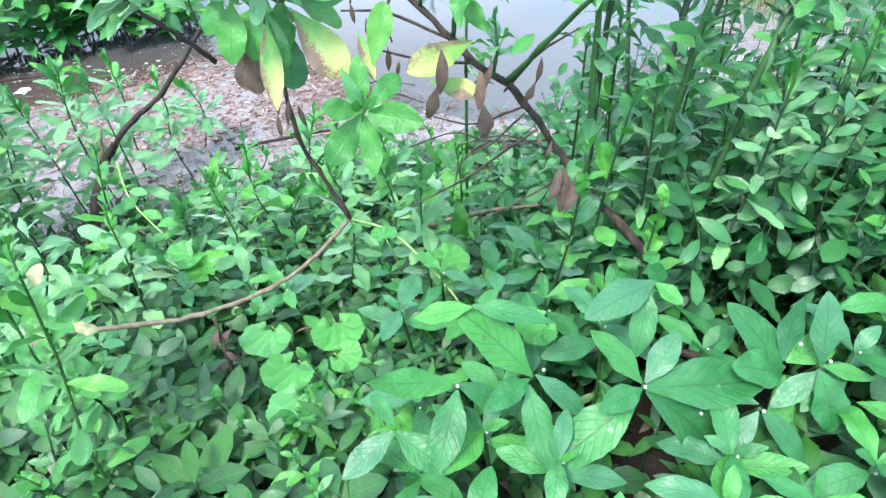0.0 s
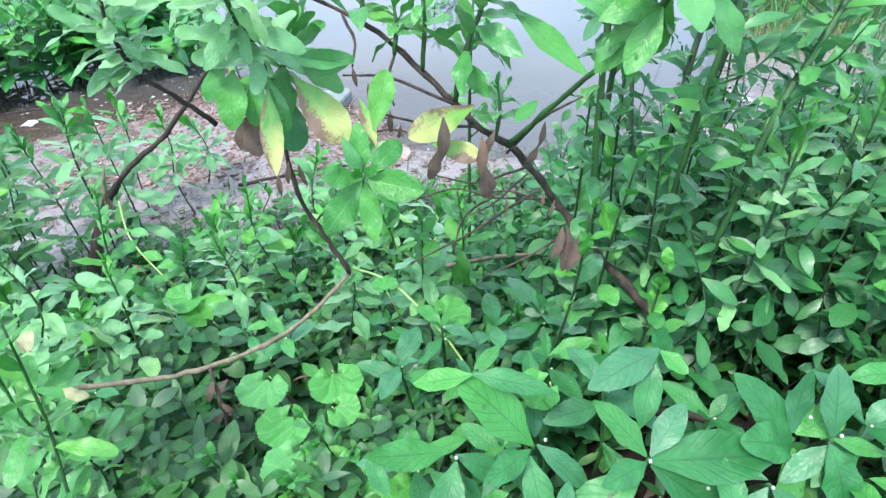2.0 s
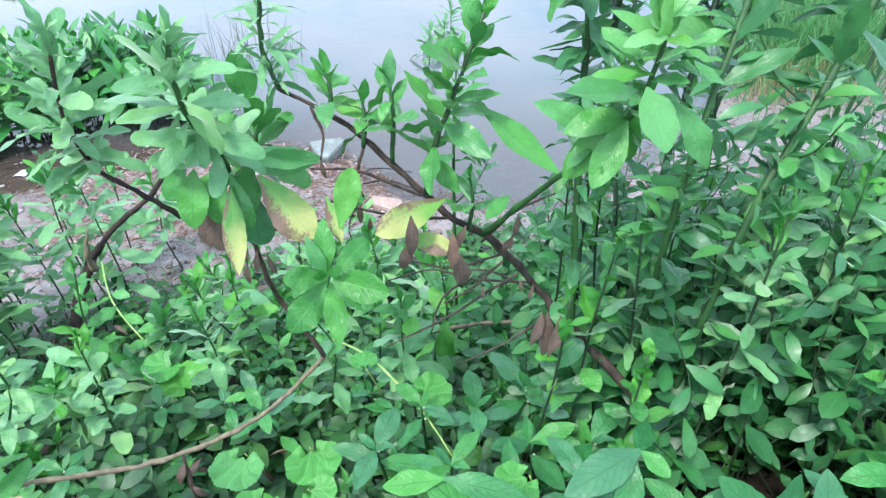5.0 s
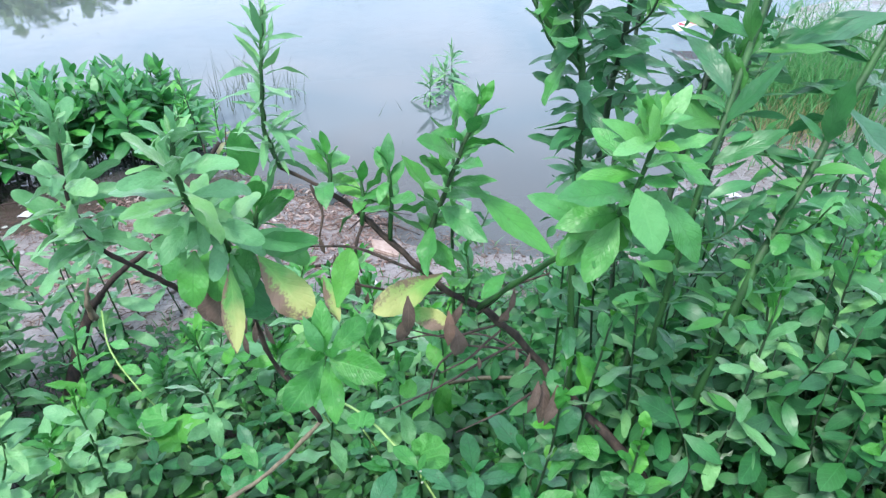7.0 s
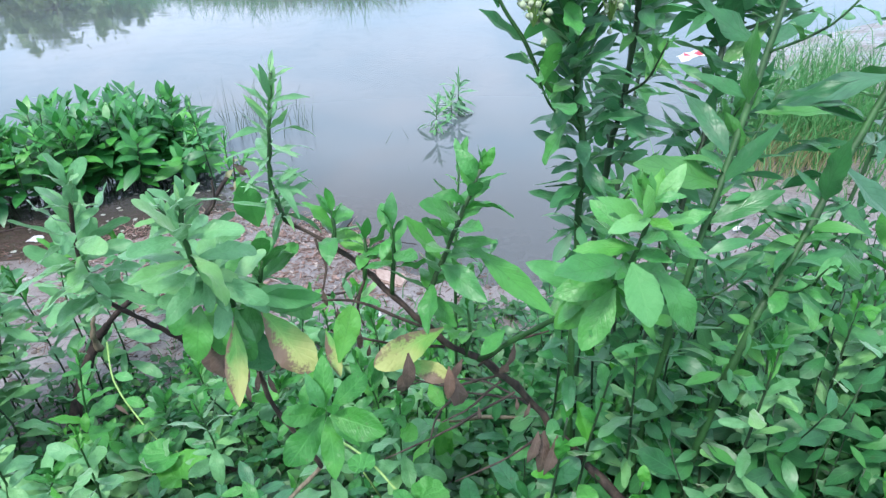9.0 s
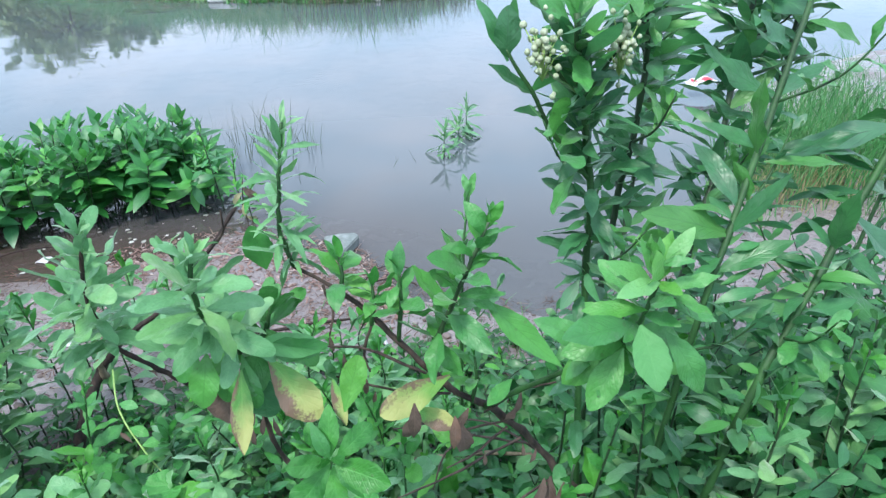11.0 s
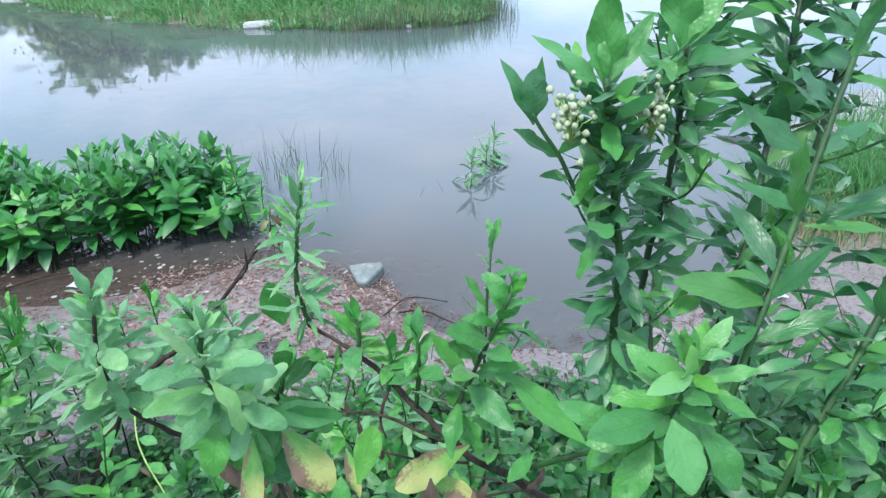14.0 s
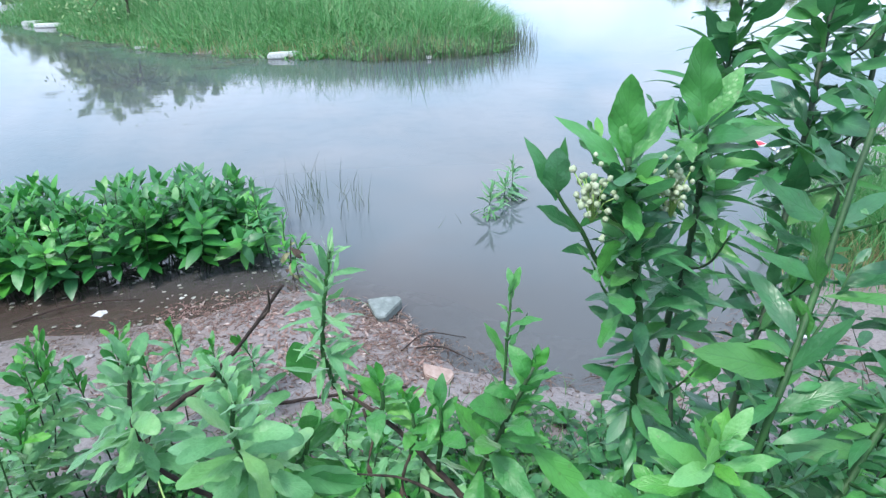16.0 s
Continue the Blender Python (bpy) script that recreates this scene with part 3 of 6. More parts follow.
def build_island():
    nx, ny = 120, 90
    verts = [(-23 + 26 * i / nx, 9 + 26 * j / ny, island_height(-23 + 26 * i / nx, 9 + 26 * j / ny)) for j in range(ny + 1) for i in range(nx + 1)]
    faces = [(j * (nx + 1) + i, j * (nx + 1) + i + 1, (j + 1) * (nx + 1) + i + 1, (j + 1) * (nx + 1) + i) for j in range(ny) for i in range(nx)]
    ob = new("island_ground", mesh_from("island_ground", verts, faces, MAT["mud"]))
    tagged(ob, "low muddy island across the pond", "ground", kind="structure")
    r = random.Random(5)
    tall, dry, rim = Mass(), Mass(), Mass()
    made = 0
    while made < 21000:
        x = 1.6 - 16 * r.random() ** 1.25
        y = island_front(x) + 0.05 + 7.0 * r.random() ** 1.5
        h0 = island_height(x, y)
        if h0 < -0.02:
            continue
        made += 1
        depth = y - island_front(x)
        tip = smoothstep(1.7, 0.3, x)
        dense = 0.6 + 0.9 * noise.noise((x * 1.3, y * 1.3, 2.0))
        h = (0.22 + 0.75 * smoothstep(0.0, 2.6, depth)) * (0.55 + 0.45 * tip) * r.uniform(0.6, 1.15) * (0.75 + 0.4 * dense)
        if depth < 1.2 and r.random() < 0.6 * smoothstep(-9.0, -0.5, x) * smoothstep(1.2, 0.3, depth) + 0.05:
            blade(dry, (x, y, h0 - 0.02), h * 0.8, r.uniform(0, 6.3), r.uniform(0.1, 0.6), 0.007, r)
        else:
            blade(tall, (x, y, h0 - 0.02), h, r.uniform(0, 6.3), r.uniform(0.05, 1.35), 0.011, r)
    for k in range(420):
        x = 1.75 - r.random() ** 1.3 * 3.4
        y = island_front(x) - r.uniform(0.0, 0.30) if x < 1.45 else r.uniform(11.0, 13.5)
        blade(rim, (x, y, -0.12), r.uniform(0.35, 0.75), r.uniform(0, 6.3), r.uniform(0.05, 0.35), 0.006, r)
    herb = Mass()
    for k in range(5200):
        x = 1.2 - 14 * r.random() ** 1.2
        depth = 2.6 * r.random() ** 1.6
        y = island_front(x) + depth
        h0 = island_height(x, y)
        if h0 < -0.05 or noise.noise((x * 0.9, y * 0.9, 8.0)) < r.uniform(-0.5, 0.3):
            continue
        low = smoothstep(-1.0, -4.5, x) * smoothstep(1.0, 0.2, depth)
        blade(herb, (x, y, max(h0, 0.0) - 0.02), (0.25 + 0.42 * smoothstep(0.0, 1.8, depth)) * r.uniform(0.6, 1.2) * (1 - 0.55 * low), r.uniform(0, 6.3), r.uniform(0.9, 2.4), 0.019, r)
    for name, mass, mat, label in (("island_herbs", herb, "herb", "arching broad-bladed bright green weeds among the island's grass"),
                                   ("island_grass", tall, "island_grass", "tall bright green grass on the island"),
                                   ("dry_island_grass", dry, "dry_grass", "straw-coloured dry grass along the island's rim"),
                                   ("island_reeds", rim, "reed", "thin dark reeds standing in shallow water")):
        tagged(new(name, mass.mesh(name, mat)), label, "grass", kind="stuff")


def build_tree(at, height, spread_r, seed, label, category="tree", leaf=0.09, count=900, clumps=9):
    """A small tree: tapered trunk, limbs and a crown of loose leaf clumps."""
    r = random.Random(seed)
    base = Vector(at)
    tree = thing("tree" if height > 3 else "bush", base, label, category)
    top = base + Vector((r.uniform(-0.1, 0.1), 0, height * 0.62))
    trunk = [base, base.lerp(top, 0.5) + Vector((0.04 * height, 0, 0)), top]
    wood = Mass()
    v, f = tube_data(spline(trunk, 4), 0.022 * height, 0.008 * height, 7, 0.2, seed)
    wood.add(v, f)
    crown = Mass()
    for k in range(clumps):
        a = 2.4 * k
        mid = base + Vector((spread_r * 0.7 * math.cos(a) * r.uniform(0.5, 1.1), spread_r * 0.62 * math.sin(a) * r.uniform(0.5, 1.1), height * r.uniform(0.25, 0.86)))
        start = trunk[1].lerp(top, r.random())
        v, f = tube_data(spline([start, start.lerp(mid, 0.5) + Vector((0, 0, 0.04 * height)), mid], 3), 0.008 * height, 0.003 * height, 5)
        wood.add(v, f)
        for j in range(count // clumps):
            d = Vector((r.gauss(0, 1), r.gauss(0, 1), r.gauss(0, 0.8)))
            q = mid + d * spread_r * 0.24
            if q.z > base.z + height:
                q.z = base.z + height - r.random() * 0.1 * height
            v, u, f = leaf_data("elliptic", 0.5, 0.2, 0, 2, 2)
            crown.add(v, f, u, leaf_pose(q, (r.uniform(-1, 1), r.uniform(-1, 1), r.uniform(-0.6, 0.4)), (0, 0, 1), leaf * r.uniform(0.7, 1.3), 1.5))
    under(tree, "trunk", wood.mesh("trunk", "brown_stem"))
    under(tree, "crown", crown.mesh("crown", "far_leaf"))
    return tree


def foam_block(at, size, turn, label, name="foam_block"):
    """A worn slab of packing foam with chipped, rounded corners."""
    bm = bmesh.new()
    bmesh.ops.create_cube(bm, size=1.0)
    bmesh.ops.scale(bm, vec=size, verts=bm.verts)
    bmesh.ops.bevel(bm, geom=bm.edges[:], offset=min(size) * 0.22, segments=2, affect="EDGES")
    r = random.Random(int(at[0] * 97) + int(at[1] * 31))
    for v in bm.verts:
        v.co *= 1 + r.uniform(-0.04, 0.04)
    me = bpy.data.meshes.new(name)
    bm.to_mesh(me)
    bm.free()
    me.materials.append(MAT["foam"])
    ob = new(name, me)
    ob.matrix_basis = pose(*at, r.uniform(-4, 4), r.uniform(-4, 4), turn)
    return tagged(ob, label, "foam block", "foam litter on the pond")


build_island()
build_tree((-7.5, 16.2, 0.1), 1.9, 1.7, 3, "leafy green bush among tall grass on the island", "bush", 0.10, 1200, 10)
build_tree((-10.6, 20.5, 0.1), 1.7, 1.6, 4, "leafy green bush at the island's far end", "bush", 0.10, 900, 9)
for k, (x, y, h) in enumerate(((24, 68, 2.6), (29, 69, 3.2), (36, 70, 3.4), (-37, 62, 6.0), (-33, 62, 8.0), (-29, 62, 10.5), (-25, 63, 9.5), (-21, 64, 6.5))):
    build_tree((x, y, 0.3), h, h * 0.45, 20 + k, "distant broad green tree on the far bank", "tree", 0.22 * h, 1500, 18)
foam_block((-2.62, 11.0, 0.05), (0.50, 0.22, 0.10), 6, "white foam slab floating at the island's grassy rim")
foam_block((-5.75, 12.75, 0.03), (0.28, 0.10, 0.06), 38, "thin white foam strip floating by the island")
foam_block((-10.9, 18.7, 0.05), (0.75, 0.30, 0.12), 3, "long white foam slab floating by the island")
foam_block((-11.9, 19.6, 0.05), (0.55, 0.28, 0.14), -4, "white foam slab floating beside another one")
def drifting_weed():
    """Broken stalks floating before the island's left rim."""
    r = random.Random(61)
    mass = Mass()
    for k in range(75):
        x = -3.2 - 7.5 * r.random()
        y = island_front(x) - r.random() ** 2 * 1.4
        a, n = r.uniform(-0.5, 0.5), r.uniform(0.15, 0.7)
        p = Vector((x, y, 0.012))
        d = Vector((math.cos(a), math.sin(a) + 0.2, 0)) * n
        v, f = tube_data([p, p + d * 0.5 + Vector((0, r.gauss(0, 0.04), r.uniform(0, 0.03))), p + d], 0.006, 0.003, 4)
        mass.add(v, f)
    tagged(new("drifting_weed", mass.mesh("drifting_weed", "reed")), "pale broken stalks drifting along the island's rim", "debris", kind="stuff")


drifting_weed()
foam_block((-0.15, 10.4, 0.03), (0.10, 0.06, 0.05), 10, "small white foam crumb at the island's rim")

# ---------------------------------------------------------------- pond weed clump standing in the water
def build_clump():
    r = random.Random(8)
    clump = thing("pond_weed_clump", (-1.75, 3.0, 0.0), "dense clump of glossy green pond weed standing in shallow water", "water plant")
    stems, mass = Mass(), Mass()
    singles = 0
    shoots = []
    for k in range(168):
        u = r.random()
        x = -2.95 + 1.92 * u
        front = 2.80 + 0.42 * (x + 1.38) if x > -1.72 else 2.65 + 0.26 * (x + 1.72)
        deep = 0.80 * math.sqrt(max(0.05, 1 - ((x + 2.0) / 1.05) ** 2))
        y = front + r.random() ** 1.4 * deep + 0.06 * noise.noise((x * 4, 1.0, 2.0))
        thin = smoothstep(-1.02, -1.35, x)
        shoots.append((y, x, thin))
    for y, x, thin in sorted(shoots):
        depth = y - 2.6
        top = (0.22 + 0.12 * thin + 0.05 * r.uniform(-1, 1)) * (0.86 + 0.14 * smoothstep(2.5, 2.9, y))
        base = Vector((x + r.uniform(-0.05, 0.05), y + 0.05, -0.12))
        lean = Vector((r.gauss(0, 0.07), r.gauss(-0.07, 0.05), 0))
        line = spline([base, base + Vector((0, 0, 0.2)) + lean * 0.5, Vector((base.x, base.y, top)) + lean], 5)
        v, f = tube_data(line, 0.0045, 0.0028, 5)
        stems.add(v, f)
        n = len(line)
        turn = r.uniform(0, 360)
        pairs = r.randint(7, 9)
        for j in range(pairs):
            f0 = j / (pairs - 1)
            q = (1.0 - (0.47 if y < 2.95 else 0.42) * f0) * (n - 1)
            i = min(n - 2, int(q))
            at = line[i].lerp(line[i + 1], q - i)
            axis = (line[i + 1] - line[i]).normalized()
            side = axis.orthogonal().normalized()
            size = (0.085 + 0.065 * min(1.0, f0 * 2.5)) * r.uniform(0.72, 1.25)
            ang = radians(32 + 46 * min(1.0, f0 * 2.2) + r.uniform(-18, 18))
            for a in (turn, turn + 180):
                out = Matrix.Rotation(radians(a), 3, axis) @ side
                d = axis * math.cos(ang) + out * math.sin(ang)
                if singles < 300 and x > -2.3 and y < 3.0 and f0 < 0.75:
                    add_leaf(clump, "lance", "pond", at, d, size, axis + Vector((r.gauss(0, 0.3), r.gauss(0, 0.3), 0.4)), r.choice((0, 1, 3)), 1.45)
                    singles += 1
                else:
                    lv, lu, lf = leaf_data("lance", r.uniform(-0.1, 0.8), 0.2, r.uniform(-0.3, 0.3), 4, 2)
                    mass.add(lv, lf, lu, leaf_pose(at, d, axis + Vector((0, 0, 0.4)), size, 1.5))
            turn += 90 + r.uniform(-15, 15)
    tagged(under(clump, "stem_thicket", stems.mesh("stem_thicket", "dark_stem")), kind="stuff")
    tagged(under(clump, "foliage", mass.mesh("foliage", "pond_mass")), kind="stuff")


build_clump()


def reed_tuft(at, count, spread_x, spread_y, tall, seed, label):
    r = random.Random(seed)
    mass = Mass()
    for k in range(count):
        blade(mass, (at[0] + r.gauss(0, spread_x), at[1] + r.gauss(0, spread_y), -0.1), tall * r.uniform(0.45, 1.05) + 0.1, r.uniform(0, 6.3), r.uniform(0.0, 0.45), 0.0023, r)
    tagged(new("reed_tuft", mass.mesh("reed_tuft", "reed")), label, "reeds", kind="stuff")


reed_tuft((-0.84, 3.75), 58, 0.17, 0.24, 0.33, 3, "thin dark reeds standing in still water")
reed_tuft((-0.52, 3.7), 16, 0.06, 0.10, 0.32, 4, "few thin reeds standing in still water")
reed_tuft((0.06, 3.42), 3, 0.07, 0.06, 0.12, 5, "lone reed stalks in open water")
reed_tuft((0.1, 2.95), 1, 0.01, 0.01, 0.05, 6, "short stub of a reed in open water")


def stalk_plant(name, label, category, stalks, group="", at=None):
    """A plant of one or more stalks; each: points, radii, material, and rows of leaf settings."""
    first = stalks[0][0][0]
    plant = thing(name, at or first, label, category, group)
    for k, (points, r0, r1, mat, rows) in enumerate(stalks):
        line = spline(points, 5)
        v, f = tube_data(line, r0, r1, 7, 0.22, k)
        stalk = under(plant, "stem" if k == 0 else "branch", mesh_from("stem", v, f, MAT[mat]))
        for settings in rows:
            leaves_along(stalk if k else plant, line, **settings)
    return plant


def row(start, end, count, shape, material, small, large, **more):
    return dict(start=start, end=end, count=count, shape=shape, material=material, small=small, large=large, **more)


# plants rooted under water that just break the surface
for k, (x, y, h) in enumerate(((0.29, 3.50, 0.16), (0.47, 3.90, 0.19), (0.41, 3.78, 0.12))):
    p = [(x, y, -0.2), (x + 0.01, y, 0.0), (x + 0.02, y + 0.01, h)]
    stalk_plant("pond_weed_shoot", "small leafy shoot rising out of still water", "water plant",
                [(p, 0.004, 0.002, "dark_stem", [row(0.48, 1.0, 30, "narrow", "pale", 0.07, 0.15, top_angle=18, low_angle=100, width=0.9)])], "shoots in the pond")
# thin leggy plants at the clump's open side
for k, (x, y, h) in enumerate(((-0.86, 2.86, 0.42), (-0.74, 2.80, 0.30), (-0.93, 2.98, 0.33), (-0.68, 2.72, 0.22), (-1.0, 2.92, 0.26))):
    p = [(x, y, -0.1), (x - 0.03, y, h * 0.5), (x - 0.06 + 0.03 * k, y + 0.02, h)]
    stalk_plant("pond_weed_stalk", "leggy half-bare pond weed stalk in shallow water", "water plant",
                [(p, 0.0035, 0.002, "dark_stem", [row(0.25, 1.0, 24, "narrow", ("pond", "scallop", "pond", "scallop", "pond")[k], 0.035, 0.095, top_angle=20, low_angle=80, width=1.2)])], "leggy stalks by the clump")

# half-rotten stalk with pale hanging leaves
rotting = thing("pond_weed_stalk", (-0.72, 2.72, -0.08), "half-rotten pond weed stalk with pale hanging leaves", "water plant", "leggy stalks by the clump")
rot_line = spline([(-0.72, 2.72, -0.08), (-0.73, 2.71, 0.10), (-0.71, 2.70, 0.24)], 5)
v, f = tube_data(rot_line, 0.004, 0.002, 6, 0.3)
under(rotting, "stem", mesh_from("stem", v, f, MAT["brown_stem"]))
for k in range(14):
    q = rot_line[3 + k % 8]
    a = 2.4 * k
    add_leaf(rotting, "oblong", ("cream", "dead", "cream", "pond")[k % 4], q, (math.cos(a), math.sin(a), -0.9 + 0.1 * (k % 5)), rnd.uniform(0.045, 0.085), (0, -0.8, 0.4), 4, 0.9)

# ---------------------------------------------------------------- litter and stones on the shore
def stone(name, at, outline, height, turn, tilt, material, label):
    """A flat broken piece with a sharp, irregular outline and worn edges."""
    bm = bmesh.new()
    lower = [bm.verts.new((x * 0.93, y * 0.93, 0)) for x, y in outline]
    upper = [bm.verts.new((x, y, height)) for x, y in outline]
    bm.faces.new(lower[::-1])
    bm.faces.new(upper)
    for i in range(len(outline)):
        j = (i + 1) % len(outline)
        bm.faces.new((lower[i], lower[j], upper[j], upper[i]))
    bmesh.ops.bevel(bm, geom=bm.edges[:], offset=height * 0.10, segments=2, affect="EDGES")
    me = bpy.data.meshes.new(name)
    bm.to_mesh(me)
    bm.free()
    me.materials.append(MAT[material])
    ob = new(name, me)
    ob.matrix_basis = pose(*at, *tilt, turn)
    return tagged(ob, label, "stone")


stone("stone_slab", (-0.255, 2.37, -0.005), [(-0.075, 0.06), (-0.022, -0.08), (0.014, -0.084), (0.088, 0.035), (0.07, 0.066), (0.0, 0.07)], 0.05, 0, (8, -3), "slab",
             "pale grey broken slab lying at the water's edge")
stone("brick_piece", (-0.015, 1.86, 0.005), [(-0.06, 0.045), (-0.05, -0.02), (0.035, -0.06), (0.06, -0.01), (0.05, 0.02)], 0.045, 0, (8, 6), "brick",
      "pale pink broken brick lying on muddy shore")
stone("flat_stone", (-0.33, 1.42, 0.055), [(-0.06, 0.03), (-0.03, -0.03), (0.05, -0.025), (0.06, 0.03)], 0.02, 10, (4, 3), "slab",
      "flat grey stone half sunk in mud")


def crumpled(name, at, size, material, label, category, seed, stripe=False):
    """Crumpled thin wrapper: a creased sheet with thickness."""
    r = random.Random(seed)
    n = 7
    verts, faces = [], []
    for j in range(n):
        for i in range(n):
            verts.append(((i / (n - 1) - 0.5) * size[0] + r.uniform(-1, 1) * size[0] * 0.05, (j / (n - 1) - 0.5) * size[1] + r.uniform(-1, 1) * size[1] * 0.05,
                          size[2] * (0.35 + 0.65 * math.sin(3.1 * i / (n - 1))) * r.uniform(0.5, 1.0)))
    for j in range(n - 1):
        for i in range(n - 1):
            faces.append((j * n + i, j * n + i + 1, (j + 1) * n + i + 1, (j + 1) * n + i))
    me = mesh_from(name, verts, faces, MAT[material], smooth=False)
    me.materials.append(MAT["red"])
    if stripe:
        for k, p in enumerate(me.polygons):
            if (k % (n - 1)) in (1, 2, 3) and (k // (n - 1)) in (1, 2, 4):
                p.material_index = 1
    ob = new(name, me)
    thick = ob.modifiers.new("thickness", "SOLIDIFY")
    thick.thickness = 0.003
    ob.matrix_basis = pose(*at, 0, 0, r.uniform(-20, 20))
    return tagged(ob, label, category)


crumpled("wrapper", (2.40, 4.55, 0.06), (0.25, 0.17, 0.09), "paper", "crumpled red and white wrapper caught in waterside grass", "litter", 3, True)
crumpled("wrapper", (2.62, 4.45, 0.06), (0.18, 0.14, 0.07), "paper", "crumpled white wrapper in waterside grass", "litter", 4)
crumpled("plastic_scrap", (-1.115, 1.70, 0.055), (0.06, 0.035, 0.015), "paper", "white plastic scrap lying on wet mud", "litter", 5)
crumpled("plastic_scrap", (-0.06, 1.57, 0.075), (0.022, 0.03, 0.016), "paper", "small white plastic scrap on the shore", "litter", 6)
crumpled("plastic_scrap", (-1.55, 2.42, 0.0), (0.05, 0.05, 0.015), "paper", "grey-white plastic scrap in shallow brown water", "litter", 7)
crumpled("plastic_scrap", (1.42, 2.02, 0.05), (0.05, 0.03, 0.012), "paper", "white plastic scrap on wet mud", "litter", 8)


def scatter(name, count, area, maker, material, label, category, seed, smooth=False):
    r = random.Random(seed)
    mass = Mass()
    made = 0
    while made < count:
        x, y = r.uniform(area[0], area[1]), r.uniform(area[2], area[3])
        if maker(mass, x, y, r):
            made += 1
    tagged(new(name, mass.mesh(name, material, smooth)), label, category, kind="stuff")


def stick(mass, x, y, r):
    if shore(x) - y < -0.12:
        return False
    if noise.noise((x * 2.2, y * 2.2, 9.0)) < r.uniform(-0.7, 0.4):
        return False
    h = max(ground_height(x, y), 0.0) + 0.004
    a, n = r.uniform(0, 6.3), 0.012 + 0.06 * r.random() ** 2.2
    d = Vector((math.cos(a), math.sin(a), r.uniform(-0.1, 0.2))) * n
    p = Vector((x, y, h))
    v, f = tube_data([p, p + d * 0.5 + Vector((0, 0, r.uniform(0, 0.008))), p + d], r.uniform(0.0008, 0.0022), 0.0006, 4)
    mass.add(v, f)
    return True


def chip(mass, x, y, r):
    """A flat crumb of bark or broken root."""
    if shore(x) - y < -0.08 or noise.noise((x * 3.0, y * 3.0, 2.0)) < r.uniform(-0.7, 0.3):
        return False
    s = r.uniform(0.003, 0.011)
    v, f = ball_data((0, 0, 0), 1.0, r.randrange(999))
    m = pose(x, y, max(ground_height(x, y), 0.0) + 0.003, r.uniform(-30, 30), r.uniform(-30, 30), r.uniform(0, 360)) @ Matrix.Diagonal((s * r.uniform(1.0, 2.2), s * r.uniform(0.4, 0.9), s * 0.3, 1))
    mass.add(v, f, None, m)
    return True


def pebble(mass, x, y, r):
    if shore(x) - y < -0.25:
        return False
    v, f = ball_data((0, 0, 0), 1.0, r.randrange(999))
    s = r.uniform(0.003, 0.010) * (1.6 if r.random() < 0.08 else 1)
    m = pose(x, y, ground_height(x, y) + s * 0.2, 0, 0, r.uniform(0, 360)) @ Matrix.Diagonal((s * r.uniform(0.8, 1.6), s, s * r.uniform(0.4, 0.8), 1))
    mass.add(v, f, None, m)
    return True


def fleck(mass, x, y, r):
    if shore(x) - y > 0.03:
        return False
    s = r.uniform(0.004, 0.014)
    pts = [(x + s * math.cos(a) * r.uniform(0.6, 1.3), y + s * math.sin(a) * r.uniform(0.6, 1.3), 0.004) for a in (0, 1.2, 2.5, 3.8, 5.1)]
    mass.add(pts, [(0, 1, 2, 3, 4)])
    return True


scatter("plant_debris", 4200, (-1.7, 1.6, 1.1, 2.65), stick, "debris", "dry brown stalks and roots strewn over mud", "debris", 21)
scatter("bark_crumbs", 1900, (-1.25, 0.0, 1.7, 2.6), chip, "root", "reddish-brown bark crumbs strewn over the muddy spit", "debris", 25)
scatter("root_litter", 1300, (-1.25, -0.02, 1.75, 2.6), stick, "root", "matted reddish roots and stalks on the muddy spit", "debris", 24)
scatter("pebbles", 1000, (-1.9, 2.2, 1.0, 2.7), pebble, "pebble", "small pebbles and crumbs scattered on mud", "pebbles", 22, True)
scatter("floating_flecks", 150, (-2.3, -0.6, 2.3, 3.0), fleck, "fleck", "pale leaf scraps floating on brown water", "debris", 23)


def fallen_branch(points, r0, r1, label, material="brown_stem", name="fallen_branch"):
    ob = new(name, tube(name, points, r0, r1, material, 7, 0.35))
    return tagged(ob, label, "branch")


fallen_branch([(-0.55, 1.66, 0.075), (-0.35, 1.68, 0.09), (-0.12, 1.72, 0.085)], 0.006, 0.004, "dark wet branch lying on the mud", "dark_bark")
fallen_branch([(-0.62, 1.25, 0.10), (-0.45, 1.19, 0.13), (-0.28, 1.12, 0.12)], 0.0045, 0.0025, "thin dark branch lying in the weeds", "dark_bark")
fallen_branch([(-1.9, 2.35, 0.01), (-1.65, 2.48, 0.03), (-1.4, 2.52, 0.02)], 0.0045, 0.0025, "dark stick lying in shallow water", "dark_bark")
fallen_branch([(0.12, 0.34, 0.46), (0.30, 0.31, 0.475), (0.46, 0.27, 0.44)], 0.006, 0.005, "brown woody branch lying under the weeds")
fallen_branch([(0.02, 0.86, 0.30), (0.14, 0.80, 0.37), (0.25, 0.74, 0.42)], 0.005, 0.003, "thin pale dead branch in the weeds", "tan_stem")
fallen_branch([(-0.10, 2.06, 0.02), (0.0, 2.04, 0.035), (0.12, 1.98, 0.01)], 0.004, 0.002, "thin dark twig at the water's edge", "dark_bark")
fallen_branch([(-0.16, 2.02, 0.03), (-0.06, 2.12, 0.05), (0.1, 2.16, 0.0)], 0.003, 0.0015, "forked dark twig reaching into the water", "dark_bark")

